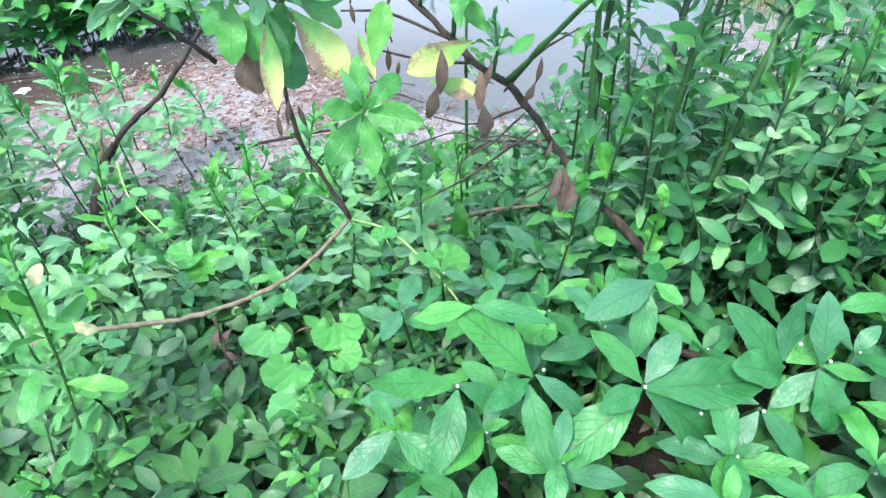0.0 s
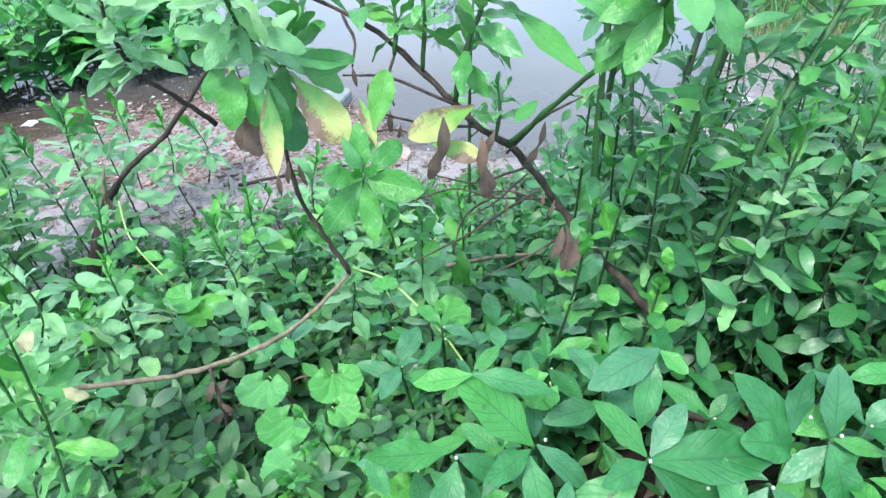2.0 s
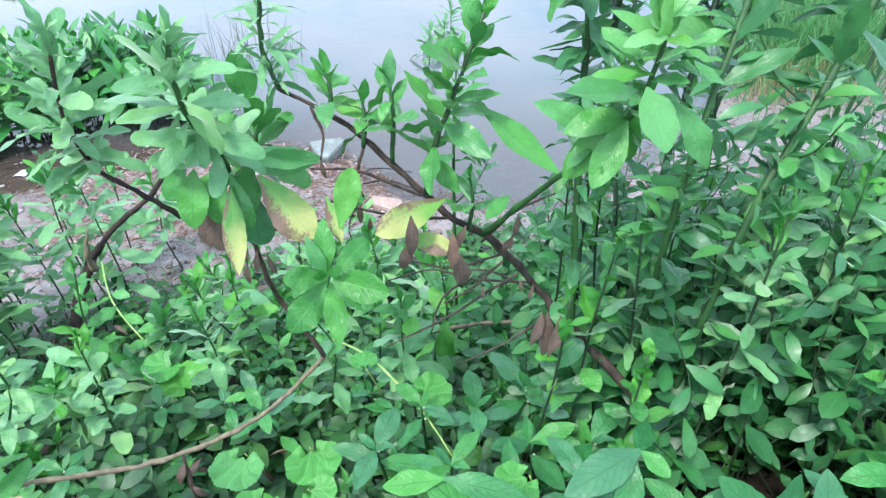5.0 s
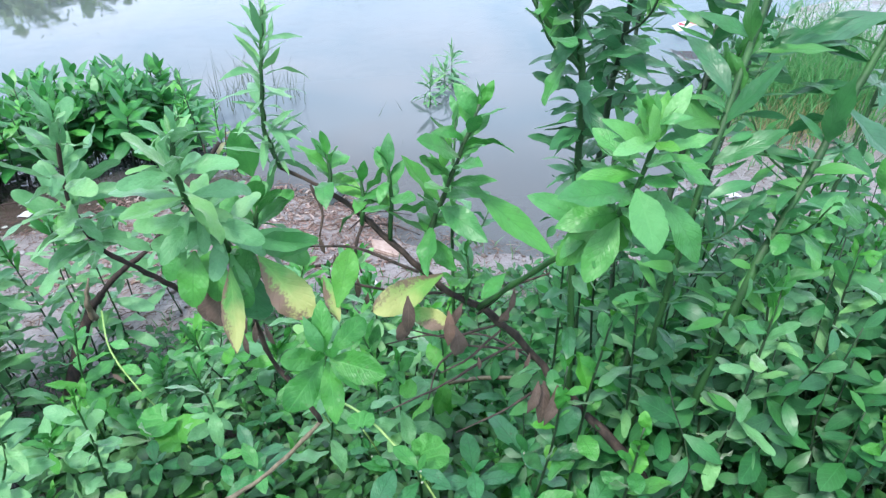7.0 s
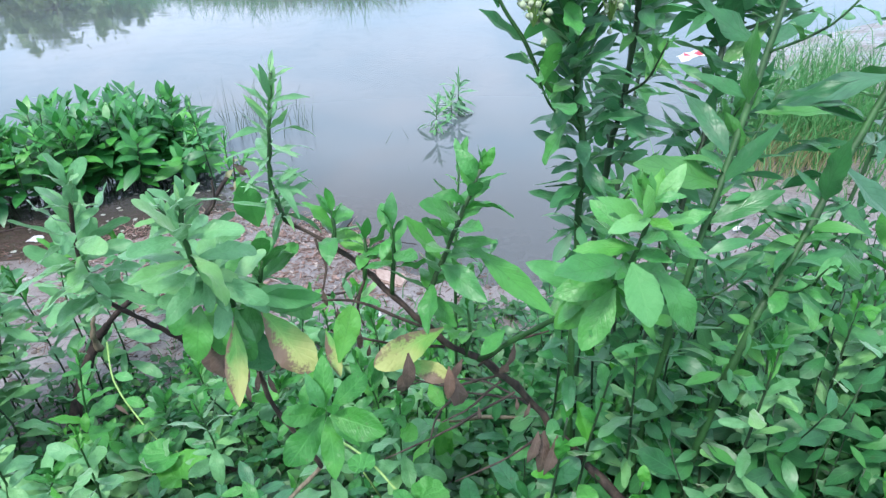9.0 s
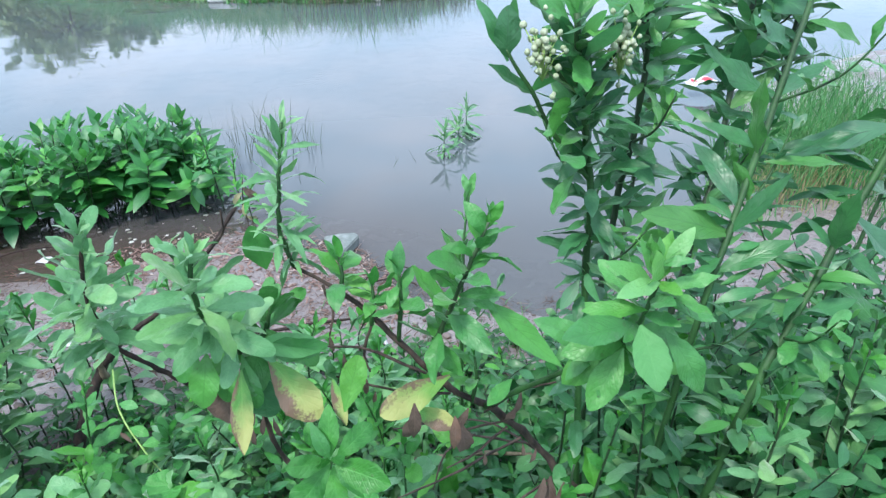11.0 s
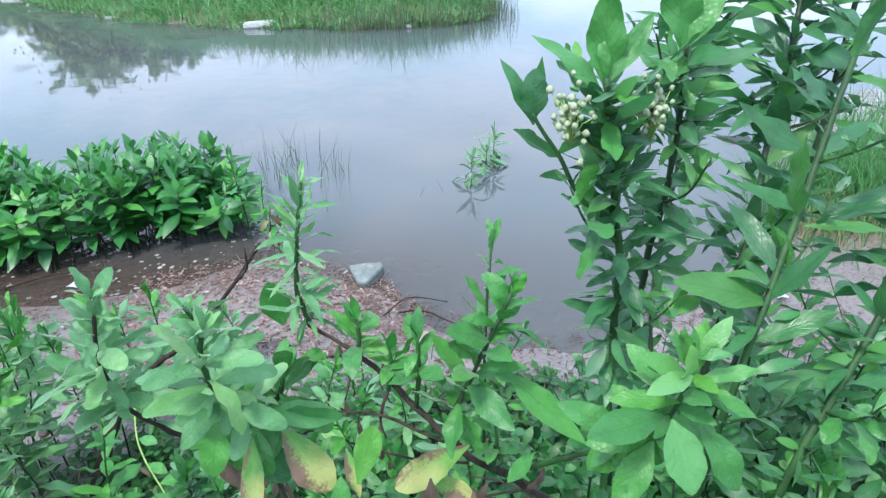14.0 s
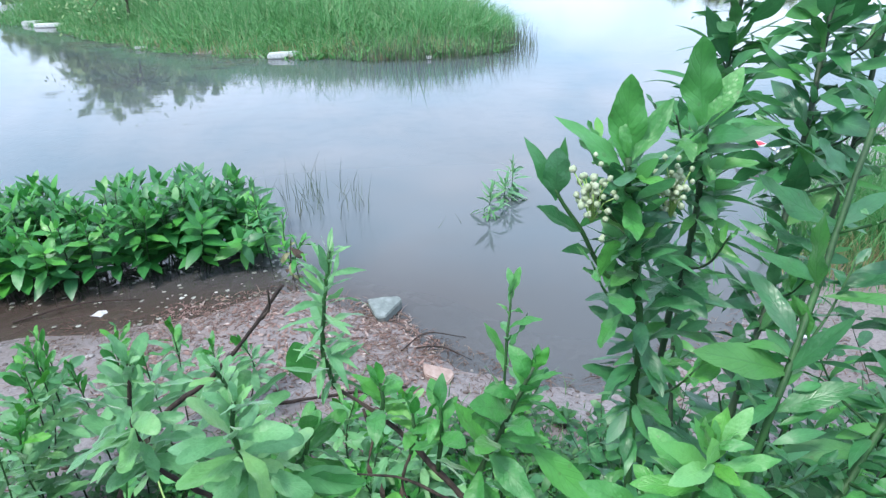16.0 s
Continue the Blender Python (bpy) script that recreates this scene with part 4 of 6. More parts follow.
# ---------------------------------------------------------------- grass at the waterside
def grass_patch(name, count, area, tall, material, label, seed, water_edge=-0.15, width=0.0022, bend=(0.15, 0.9)):
    r = random.Random(seed)
    mass = Mass()
    for k in range(count):
        x, y = r.gauss(area[0], area[2]), r.gauss(area[1], area[3])
        if shore(x) - y < water_edge:
            continue
        blade(mass, (x, y, ground_height(x, y) - 0.01), tall * r.uniform(0.4, 1.1), r.uniform(0, 6.3), r.uniform(*bend), width, r)
    tagged(new(name, mass.mesh(name, material)), label, "grass", kind="stuff")


grass_patch("grass_tussock", 1500, (2.15, 2.85, 0.22, 0.25), 0.42, "grass", "tall arching green grass on the muddy bank", 31, -0.3, 0.0028)
grass_patch("grass_tussock", 700, (2.7, 3.4, 0.3, 0.35), 0.5, "grass", "tall green grass by the water", 32, -0.3, 0.003)
grass_patch("dry_grass_tussock", 500, (2.0, 2.6, 0.15, 0.12), 0.22, "dry_grass", "dry straw grass hanging over the bank's edge", 33, -0.3)
grass_patch("green_sward", 2600, (2.75, 2.3, 0.42, 0.30), 0.12, "grass", "low bright green grass on the bank", 34)
grass_patch("grass_sprouts", 600, (-0.35, 1.25, 0.35, 0.16), 0.07, "grass", "sparse short grass sprouting in mud", 35)
grass_patch("grass_sprouts", 700, (0.25, 1.35, 0.4, 0.2), 0.09, "grass", "short grass and sprouts on the shore", 36)

# ---------------------------------------------------------------- woody shrubs, from the left round to the right
# old stump with one bare limb
stump = thing("woody_stump", (-0.82, 1.06, 0.10), "dark split woody stump with one long bare limb", "shrub")
under(stump, "trunk", tube("trunk", [(-0.83, 1.05, 0.08), (-0.79, 1.09, 0.23), (-0.745, 1.17, 0.345), (-0.70, 1.18, 0.40)], 0.0160, 0.0095, "dark_bark", 9, 0.2))
under(stump, "limb", tube("limb", [(-0.735, 1.17, 0.36), (-0.66, 1.19, 0.44), (-0.56, 1.20, 0.51), (-0.45, 1.23, 0.625), (-0.365, 1.26, 0.735)], 0.0068, 0.0044, "dark_bark", 7, 0.3))
under(stump, "split", tube("split", [(-0.73, 1.165, 0.34), (-0.725, 1.15, 0.40), (-0.705, 1.16, 0.46)], 0.009, 0.002, "tan_stem", 6, 0.5))
under(stump, "limb", tube("limb", [(-0.42, 1.24, 0.655), (-0.39, 1.21, 0.70), (-0.38, 1.19, 0.76)], 0.004, 0.002, "brown_stem", 6, 0.3))

# main woody shrub: a leaning brown branch that bears upright leafy shoots
shrub = thing("shrub", (0.34, 0.38, 0.36), "leaning brown-stemmed shrub with upright leafy shoots and withered leaves", "shrub")
main_line = [(0.345, 0.37, 0.36), (0.33, 0.39, 0.54), (0.226, 0.445, 0.669), (0.172, 0.46, 0.745), (0.115, 0.43, 0.835), (0.06, 0.42, 0.885),
             (0.01, 0.43, 0.94), (-0.045, 0.462, 0.985), (-0.101, 0.49, 1.008)]
under(shrub, "stem", tube("stem", main_line, 0.0064, 0.0019, "brown_stem", 8, 0.4))


def shrub_branch(points, r0, r1, mat="brown_stem"):
    line = spline(points, 5)
    v, f = tube_data(line, r0 * 0.85, r1 * 0.85, 6, 0.5, len(points))
    return line, under(shrub, "branch", mesh_from("branch", v, f, MAT[mat]))


def shrub_shoot(points, r0, r1, rows, mat="green_stem"):
    line, branch = shrub_branch(points, r0, r1, mat)
    for settings in rows:
        leaves_along(branch, line, **settings)
    return branch


# spike at the branch's end
shrub_shoot([(-0.101, 0.49, 1.008), (-0.112, 0.50, 1.05), (-0.104, 0.50, 1.11), (-0.094, 0.50, 1.165)], 0.0035, 0.0018,
            [row(0.02, 1.0, 62, "narrow", "pale", 0.024, 0.052, top_angle=18, low_angle=86, width=0.95)])
# upright shoots along it
for x, y, z, h, n in ((-0.052, 0.46, 0.985, 0.045, 9), (-0.02, 0.44, 0.96, 0.05, 9), (0.008, 0.43, 0.945, 0.085, 12), (0.085, 0.42, 0.86, 0.06, 8)):
    shrub_shoot([(x, y, z), (x + 0.004, y, z + h * 0.5), (x + 0.003, y + 0.006, z + h)], 0.0028, 0.0016,
                [row(0.35, 1.0, n, "elliptic", "shrub", 0.022, 0.046, top_angle=16, low_angle=70, tip="weed")])
# the taller shoot in the middle
middle = shrub_shoot([(0.04, 0.415, 0.915), (0.046, 0.40, 0.965), (0.07, 0.39, 1.035), (0.095, 0.39, 1.10)], 0.004, 0.002,
            [row(0.30, 1.0, 32, "elliptic", "shrub", 0.022, 0.056, top_angle=16, low_angle=80, tip="weed")], "dark_stem")
# bare dead side twigs with shrivelled bits
for pts in ([(0.035, 0.41, 0.915), (-0.025, 0.422, 0.942), (-0.075, 0.425, 0.948)],
            [(0.06, 0.41, 0.885), (0.0, 0.41, 0.895), (-0.06, 0.415, 0.915)],
            [(0.10, 0.425, 0.84), (0.13, 0.39, 0.90), (0.16, 0.36, 0.935)],
            [(0.15, 0.45, 0.77), (0.06, 0.46, 0.70), (-0.02, 0.46, 0.66)],
            [(0.13, 0.44, 0.80), (0.09, 0.43, 0.77), (0.055, 0.42, 0.76)],
            [(-0.02, 0.44, 0.96), (-0.03, 0.43, 0.93), (-0.025, 0.425, 0.91)],
            [(-0.07, 0.47, 0.995), (-0.06, 0.45, 0.975), (-0.065, 0.44, 0.95)],
            [(0.172, 0.46, 0.745), (0.10, 0.50, 0.728), (0.05, 0.52, 0.735), (-0.01, 0.55, 0.70)], [(0.19, 0.46, 0.72), (0.13, 0.53, 0.715), (0.07, 0.60, 0.665)],
            [(0.10, 0.50, 0.73), (0.06, 0.50, 0.70), (0.04, 0.47, 0.665)], [(0.13, 0.44, 0.81), (0.07, 0.46, 0.78), (0.02, 0.47, 0.79)],
            [(0.20, 0.45, 0.70), (0.14, 0.42, 0.69), (0.07, 0.41, 0.665)]):
    shrub_branch(pts, 0.0019, 0.0011)
for x, y, z in ((-0.03, 0.42, 0.935), (-0.05, 0.42, 0.94), (-0.02, 0.41, 0.895), (-0.055, 0.415, 0.91), (-0.03, 0.425, 0.905), (0.02, 0.40, 0.89),
                (0.135, 0.40, 0.89), (0.15, 0.44, 0.77), (0.17, 0.45, 0.75), (-0.065, 0.44, 0.95), (0.10, 0.42, 0.78)):
    add_leaf(shrub, "lance", "dead", (x, y, z), (rnd.uniform(-0.3, 0.3), rnd.uniform(-0.3, 0.1), -1), rnd.uniform(0.02, 0.035), (0, -1, 0.2), 2, 0.8, "withered_leaf", "brown shrivelled leaf")
for x, y, z, s in ((0.02, 0.35, 0.93, 0.055), (0.06, 0.36, 0.90, 0.05), (0.075, 0.37, 0.90, 0.045), (0.185, 0.43, 0.72, 0.075), (0.20, 0.42, 0.72, 0.07), (0.175, 0.42, 0.73, 0.06)):
    add_leaf(shrub, "lance", "dead", (x, y, z), (rnd.uniform(-0.5, 0.1), rnd.uniform(-0.4, 0.0), -1), s, (0.2, -1, 0.2), 1, 0.9, "withered_leaf", "brown shrivelled leaf")
# broad-leaved shoot leaning to the front, pale rosette on top
big, big_branch = shrub_branch([(0.10, 0.425, 0.85), (0.145, 0.35, 0.947), (0.174, 0.30, 1.011), (0.187, 0.272, 1.052), (0.196, 0.262, 1.10), (0.197, 0.262, 1.128)], 0.0036, 0.002, "green_stem")
for base, tip, shape, mat, width in (
        ((0.180, 0.262, 1.051), (0.151, 0.245, 1.002), "broad", "shrub", 0.78),
        ((0.182, 0.282, 1.040), (0.140, 0.300, 0.982), "elliptic", "shrub", 1.0),
        ((0.184, 0.262, 1.074), (0.114, 0.225, 1.089), "elliptic", "shrub", 0.85),
        ((0.210, 0.260, 1.065), (0.248, 0.235, 1.016), "elliptic", "shrub", 1.0),
        ((0.194, 0.262, 1.085), (0.142, 0.270, 1.087), "elliptic", "shrub", 0.8),
        ((0.189, 0.270, 1.089), (0.164, 0.300, 1.113), "elliptic", "shrub", 1.1),
        ((0.205, 0.260, 1.094), (0.248, 0.250, 1.079), "elliptic", "shrub", 0.9),
        ((0.207, 0.255, 1.105), (0.225, 0.220, 1.100), "lance", "shrub", 1.1),
        ((0.173, 0.290, 1.029), (0.116, 0.300, 1.060), "elliptic", "shrub", 0.9),
        ((0.189, 0.270, 1.059), (0.179, 0.290, 0.984), "elliptic", "shrub", 1.0)):
    leaf_between(big_branch, base, Vector(base).lerp(Vector(tip), 0.9), shape, mat, width)
leaves_along(big_branch, big, 0.42, 0.98, 30, "elliptic", "shrub", 0.022, 0.046, 30, 92)
for base, tip, shape, width in (
        ((0.185, 0.250, 1.081), (0.191, 0.215, 1.050), "broad", 1.1),
        ((0.196, 0.260, 1.107), (0.158, 0.255, 1.134), "lance", 1.2),
        ((0.197, 0.262, 1.117), (0.193, 0.262, 1.146), "elliptic", 0.8),
        ((0.203, 0.265, 1.117), (0.222, 0.270, 1.147), "elliptic", 0.9),
        ((0.196, 0.255, 1.113), (0.162, 0.235, 1.120), "elliptic", 0.9),
        ((0.204, 0.262, 1.105), (0.242, 0.260, 1.110), "elliptic", 0.8),
        ((0.192, 0.262, 1.101), (0.190, 0.240, 1.141), "elliptic", 1.0),
        ((0.196, 0.262, 1.112), (0.183, 0.270, 1.142), "lance", 1.0)):
    leaf_between(big_branch, base, tip, shape, "young", width)
# larger leaves of the middle shoot
for base, tip, shape, mat, width in (
        ((0.069, 0.395, 1.033), (0.036, 0.380, 1.056), "elliptic", "shrub", 0.9),
        ((0.092, 0.390, 1.016), (0.161, 0.360, 0.955), "lance", "shrub", 1.0),
        ((0.068, 0.390, 1.025), (0.106, 0.370, 1.037), "elliptic", "shrub", 0.8),
        ((0.068, 0.395, 1.006), (0.095, 0.385, 0.957), "lance", "shrub", 0.9),
        ((0.061, 0.395, 1.036), (0.069, 0.400, 1.076), "lance", "shrub", 1.0),
        ((0.120, 0.380, 0.925), (0.092, 0.355, 0.915), "elliptic", "shrub", 1.0)):
    leaf_between(middle, base, tip, shape, mat, width)

# second shrub, left of it: a tan runner that climbs and carries three leafy heads and yellowing leaves
bush = thing("shrub", (-0.60, 0.36, 0.40), "leafy shrub on a thin tan runner with yellowing leaves", "shrub")


def bush_line(points, r0, r1, mat, name="branch"):
    line = spline(points, 5)
    v, f = tube_data(line, r0 * 0.9, r1 * 0.9, 7, 0.4, len(points))
    return line, under(bush, name, mesh_from(name, v, f, MAT[mat]))


bush_line([(-0.66, 0.36, 0.56), (-0.526, 0.36, 0.579), (-0.465, 0.36, 0.59), (-0.361, 0.38, 0.571), (-0.291, 0.40, 0.567), (-0.215, 0.43, 0.572), (-0.157, 0.46, 0.596), (-0.106, 0.475, 0.64)], 0.0042, 0.0034, "tan_stem", "stem")
bush_line([(-0.106, 0.475, 0.64), (-0.125, 0.47, 0.701), (-0.148, 0.46, 0.777), (-0.152, 0.45, 0.84), (-0.15, 0.435, 0.942)], 0.0036, 0.0028, "brown_stem", "stem")
left_head, left_head_branch = bush_line([(-0.215, 0.43, 0.902), (-0.245, 0.42, 0.942), (-0.275, 0.42, 0.972), (-0.282, 0.415, 1.026), (-0.267, 0.41, 1.099)], 0.0030, 0.0018, "dark_bark")
leaves_along(left_head_branch, left_head, 0.46, 1.0, 50, "oblong", "pale", 0.028, 0.056, 22, 82)
mid_head, mid_head_branch = bush_line([(-0.148, 0.4, 0.966), (-0.148, 0.37, 1.01), (-0.154, 0.345, 1.047), (-0.153, 0.334, 1.084), (-0.148, 0.334, 1.112)], 0.0032, 0.0018, "green_stem")
leaves_along(mid_head_branch, mid_head, 0.10, 1.0, 46, "oblong", "pale", 0.026, 0.050, 22, 86)
right_head, right_head_branch = bush_line([(-0.15, 0.435, 0.942), (-0.13, 0.43, 0.965), (-0.12, 0.435, 0.995)], 0.0035, 0.002, "green_stem")
leaves_along(right_head_branch, right_head, 0.1, 1.0, 24, "obovate", "shrub", 0.028, 0.058, 22, 86)
back_head, back_head_branch = bush_line([(-0.15, 0.45, 0.92), (-0.185, 0.48, 0.96), (-0.215, 0.50, 0.99), (-0.235, 0.505, 1.03)], 0.0032, 0.002, "green_stem")
leaves_along(back_head_branch, back_head, 0.35, 1.0, 26, "oblong", "pale", 0.026, 0.054, 22, 88)
add_leaf(bush, "broad", "shrub", (-0.144, 0.545, 0.975), (-0.12, -0.05, 0.9), 0.062, (0.1, -1, 0.1), 3)
add_leaf(bush, "elliptic", "shrub", (-0.13, 0.385, 0.985), (0.95, -0.08, -0.03), 0.072, (0, -0.5, 0.9), 0)
# hanging green, yellow and browned leaves
for base, tip, shape, mat, width in (
        ((-0.119, 0.390, 0.964), (-0.077, 0.370, 0.903), "obovate", "yellow", 1.2),
        ((-0.146, 0.385, 0.956), (-0.148, 0.350, 0.883), "elliptic", "yellow", 0.7),
        ((-0.159, 0.400, 0.936), (-0.187, 0.390, 0.885), "obovate", "dead", 1.0),
        ((-0.131, 0.400, 0.947), (-0.134, 0.390, 0.878), "obovate", "tall", 1.15),
        ((-0.165, 0.400, 0.940), (-0.172, 0.385, 0.880), "obovate", "dead", 0.9),
        ((-0.174, 0.385, 0.978), (-0.183, 0.360, 0.928), "broad", "shrub", 0.9),
        ((-0.180, 0.390, 0.988), (-0.201, 0.370, 0.955), "obovate", "shrub", 1.0),
        ((-0.124, 0.390, 0.975), (-0.062, 0.370, 0.986), "elliptic", "shrub", 1.0),
        ((-0.152, 0.390, 0.973), (-0.163, 0.370, 0.925), "obovate", "shrub", 0.9),
        ((-0.145, 0.395, 0.965), (-0.135, 0.370, 0.915), "obovate", "shrub", 0.9)):
    leaf_between(bush, base, tip, shape, mat, width, (0.12, -1, 0.3), 3 if mat == "yellow" else 1, "yellow leaf browned at the rim" if mat == "yellow" else "brown shrivelled leaf" if mat == "dead" else "")
for x, z in ((-0.16, 0.86), (-0.15, 0.845), (-0.14, 0.84), (-0.165, 0.83)):
    add_leaf(bush, "lance", "dead", (x, 0.44, z), (rnd.uniform(-0.4, 0.4), -0.2, -1), 0.035, (0, -1, 0), 2, 0.7, "withered_leaf", "dark shrivelled leaf")
# front head on its own pale stalk
front_head, front_head_branch = bush_line([(-0.137, 0.465, 0.74), (-0.11, 0.42, 0.79), (-0.075, 0.35, 0.845), (-0.061, 0.327, 0.885)], 0.002, 0.0016, "green_stem")
for base, tip, shape, width in (
        ((-0.063, 0.329, 0.882), (-0.100, 0.310, 0.900), "obovate", 1.1), ((-0.064, 0.329, 0.880), (-0.101, 0.310, 0.838), "obovate", 1.2),
        ((-0.061, 0.325, 0.880), (-0.057, 0.300, 0.826), "elliptic", 0.95), ((-0.058, 0.325, 0.883), (-0.006, 0.300, 0.880), "broad", 0.95),
        ((-0.058, 0.330, 0.885), (-0.023, 0.345, 0.911), "obovate", 1.1), ((-0.063, 0.333, 0.885), (-0.063, 0.350, 0.932), "elliptic", 1.0),
        ((-0.064, 0.330, 0.885), (-0.078, 0.335, 0.925), "lance", 1.2), ((-0.058, 0.322, 0.883), (-0.032, 0.300, 0.860), "lance", 1.0),
        ((-0.061, 0.325, 0.887), (-0.050, 0.310, 0.905), "elliptic", 1.0), ((-0.062, 0.326, 0.887), (-0.075, 0.308, 0.903), "elliptic", 1.0)):
    leaf_between(front_head_branch, base, tip, shape, "weed", width, (0, -0.85, 0.55))
for base, tip, shape, mat, width in (
        ((0.060, 0.410, 0.910), (-0.014, 0.370, 0.900), "obovate", "yellow", 0.85), ((0.013, 0.410, 0.868), (0.063, 0.390, 0.859), "obovate", "yellow", 1.0),
        ((-0.048, 0.360, 0.916), (-0.031, 0.380, 0.968), "obovate", "shrub", 1.0), ((-0.059, 0.380, 0.942), (-0.048, 0.360, 0.900), "elliptic", "yellow", 0.75),
        ((0.020, 0.410, 0.861), (0.004, 0.400, 0.814), "lance", "dead", 1.1), ((0.073, 0.420, 0.830), (0.080, 0.410, 0.768), "lance", "dead", 1.2),
        ((0.135, 0.420, 0.850), (0.120, 0.420, 0.815), "lance", "dead", 1.0)):
    leaf_between(bush if base[0] < 0.07 else shrub, base, tip, shape, mat, width, (0, -0.9, 0.5), 4 if mat == "dead" else 3, "brown shrivelled leaf" if mat == "dead" else "")

# ---------------------------------------------------------------- tall upright plants
T = "tall"


def tall_plant(label, points, r0, r1, mat, rows, twigs=3, fill=30, upto=0.99, crown=0):
    for r in rows:                                      # slim leaves of this species
        r["width"], r["large"] = r.get("width", 1.0) * 0.80, r["large"] * 0.92
    stalks = [(points, r0, r1, mat, rows)]
    line = spline(points, 5)
    for k in range(twigs):                              # thin side twigs with small leaves
        at = line[int(len(line) * (0.42 + 0.14 * k + rnd.uniform(-0.04, 0.04)))]
        a, n = rnd.uniform(0, 6.3), rnd.uniform(0.05, 0.10)
        out = Vector((math.cos(a), math.sin(a), 0))
        stalks.append(([at, at + out * n * 0.55 + Vector((0, 0, n * 0.35)), at + out * n * 0.9 + Vector((0, 0, n * 0.9))], 0.0017, 0.0009, mat,
                       [row(0.25, 1.0, 8, rnd.choice(("elliptic", "lance", "obovate")), rnd.choice((T, "shrub")), 0.022, 0.045, top_angle=15, low_angle=75)]))
    plant = stalk_plant("tall_weed", label, "plant", stalks, "tall leafy plants")
    if fill:
        small = Mass()                                  # the small leaves between the large ones
        shapes = [leaf_data(s, d, 0.2, t, 7, 2) for s in ("elliptic", "lance") for d, t in ((0.4, 0.3), (1.2, -0.4), (-0.2, 0.1))]
        for k in range(fill):
            q = rnd.uniform(0.12, upto) * (len(line) - 1)
            i = min(len(line) - 2, int(q))
            a, up = rnd.uniform(0, 6.3), rnd.gauss(0.45, 0.45)
            d = Vector((math.cos(a), math.sin(a), up))
            v, u, f = rnd.choice(shapes)
            small.add(v, f, u, leaf_pose(line[i].lerp(line[i + 1], q - i) + d * rnd.choice((0.0, 0.0, 0.012)), d, (rnd.gauss(0, 0.4), rnd.gauss(-0.1, 0.4), 0.7), rnd.uniform(0.025, 0.062), rnd.uniform(0.75, 1.05)))
        for k in range(crown):                          # dark leaves crowded along the upper stem
            q = (0.60 + 0.40 * (k + rnd.random()) / crown) * (len(line) - 1)
            i = min(len(line) - 2, int(q))
            a = 2.4 * k + rnd.uniform(-0.4, 0.4)
            d = Vector((math.cos(a), math.sin(a), rnd.gauss(0.30, 0.32)))
            v, u, f = rnd.choice(shapes)
            small.add(v, f, u, leaf_pose(line[i].lerp(line[i + 1], q - i) + d * rnd.uniform(0.0, 0.045), d, (rnd.gauss(0, 0.4), rnd.gauss(-0.2, 0.4), 0.7), rnd.uniform(0.055, 0.095), rnd.uniform(0.75, 1.05)))
        tagged(under(plant, "small_leaves", small.mesh("small_leaves", "tall_mass")), kind="stuff")
    return plant


thick = tall_plant("tall leafy plant with thick green stem and long toothed leaves", [(0.315, 0.47, 0.36), (0.322, 0.455, 0.582), (0.333, 0.448, 0.815), (0.352, 0.45, 0.99), (0.41, 0.515, 1.10), (0.485, 0.605, 1.225), (0.56, 0.69, 1.36)],
                   0.0045, 0.0031, "green_stem", [row(0.52, 1.0, 14, "lance", T, 0.05, 0.10, top_angle=25, low_angle=60, width=1.35), row(0.14, 0.50, 12, "elliptic", T, 0.03, 0.05, top_angle=60, low_angle=80)], 3, 80, 0.60)
for base, tip, shape, width in (
        ((0.431, 0.53, 1.100), (0.518, 0.50, 1.120), "elliptic", 0.62),
        ((0.454, 0.57, 1.150), (0.343, 0.57, 1.201), "lance", 1.1),
        ((0.376, 0.47, 1.027), (0.269, 0.45, 1.074), "elliptic", 0.85),
        ((0.416, 0.51, 1.095), (0.485, 0.48, 1.104), "elliptic", 0.62),
        ((0.356, 0.455, 0.991), (0.424, 0.44, 1.035), "elliptic", 0.9),
        ((0.418, 0.52, 1.105), (0.356, 0.54, 1.136), "lance", 1.1),
        ((0.472, 0.59, 1.195), (0.429, 0.61, 1.233), "elliptic", 1.0),
        ((0.494, 0.61, 1.225), (0.566, 0.60, 1.207), "elliptic", 0.7),
        ((0.518, 0.64, 1.270), (0.569, 0.62, 1.260), "elliptic", 1.0),
        ((0.509, 0.63, 1.260), (0.477, 0.66, 1.284), "lance", 1.2)):
    leaf_between(thick, base, tip, shape, T, width * 0.88)
leaning = tall_plant("leaning thick-stemmed plant with large leaves", [(0.36, 0.42, 0.38), (0.385, 0.41, 0.72), (0.412, 0.415, 0.865), (0.468, 0.455, 0.935), (0.54, 0.507, 1.035), (0.62, 0.56, 1.15), (0.68, 0.60, 1.28)],
                     0.0050, 0.0042, "green_stem", [row(0.60, 1.0, 11, "lance", T, 0.05, 0.095, top_angle=25, low_angle=68, width=1.35), row(0.15, 0.6, 14, "elliptic", T, 0.03, 0.05, top_angle=60, low_angle=80)], 3, 80, 0.60)
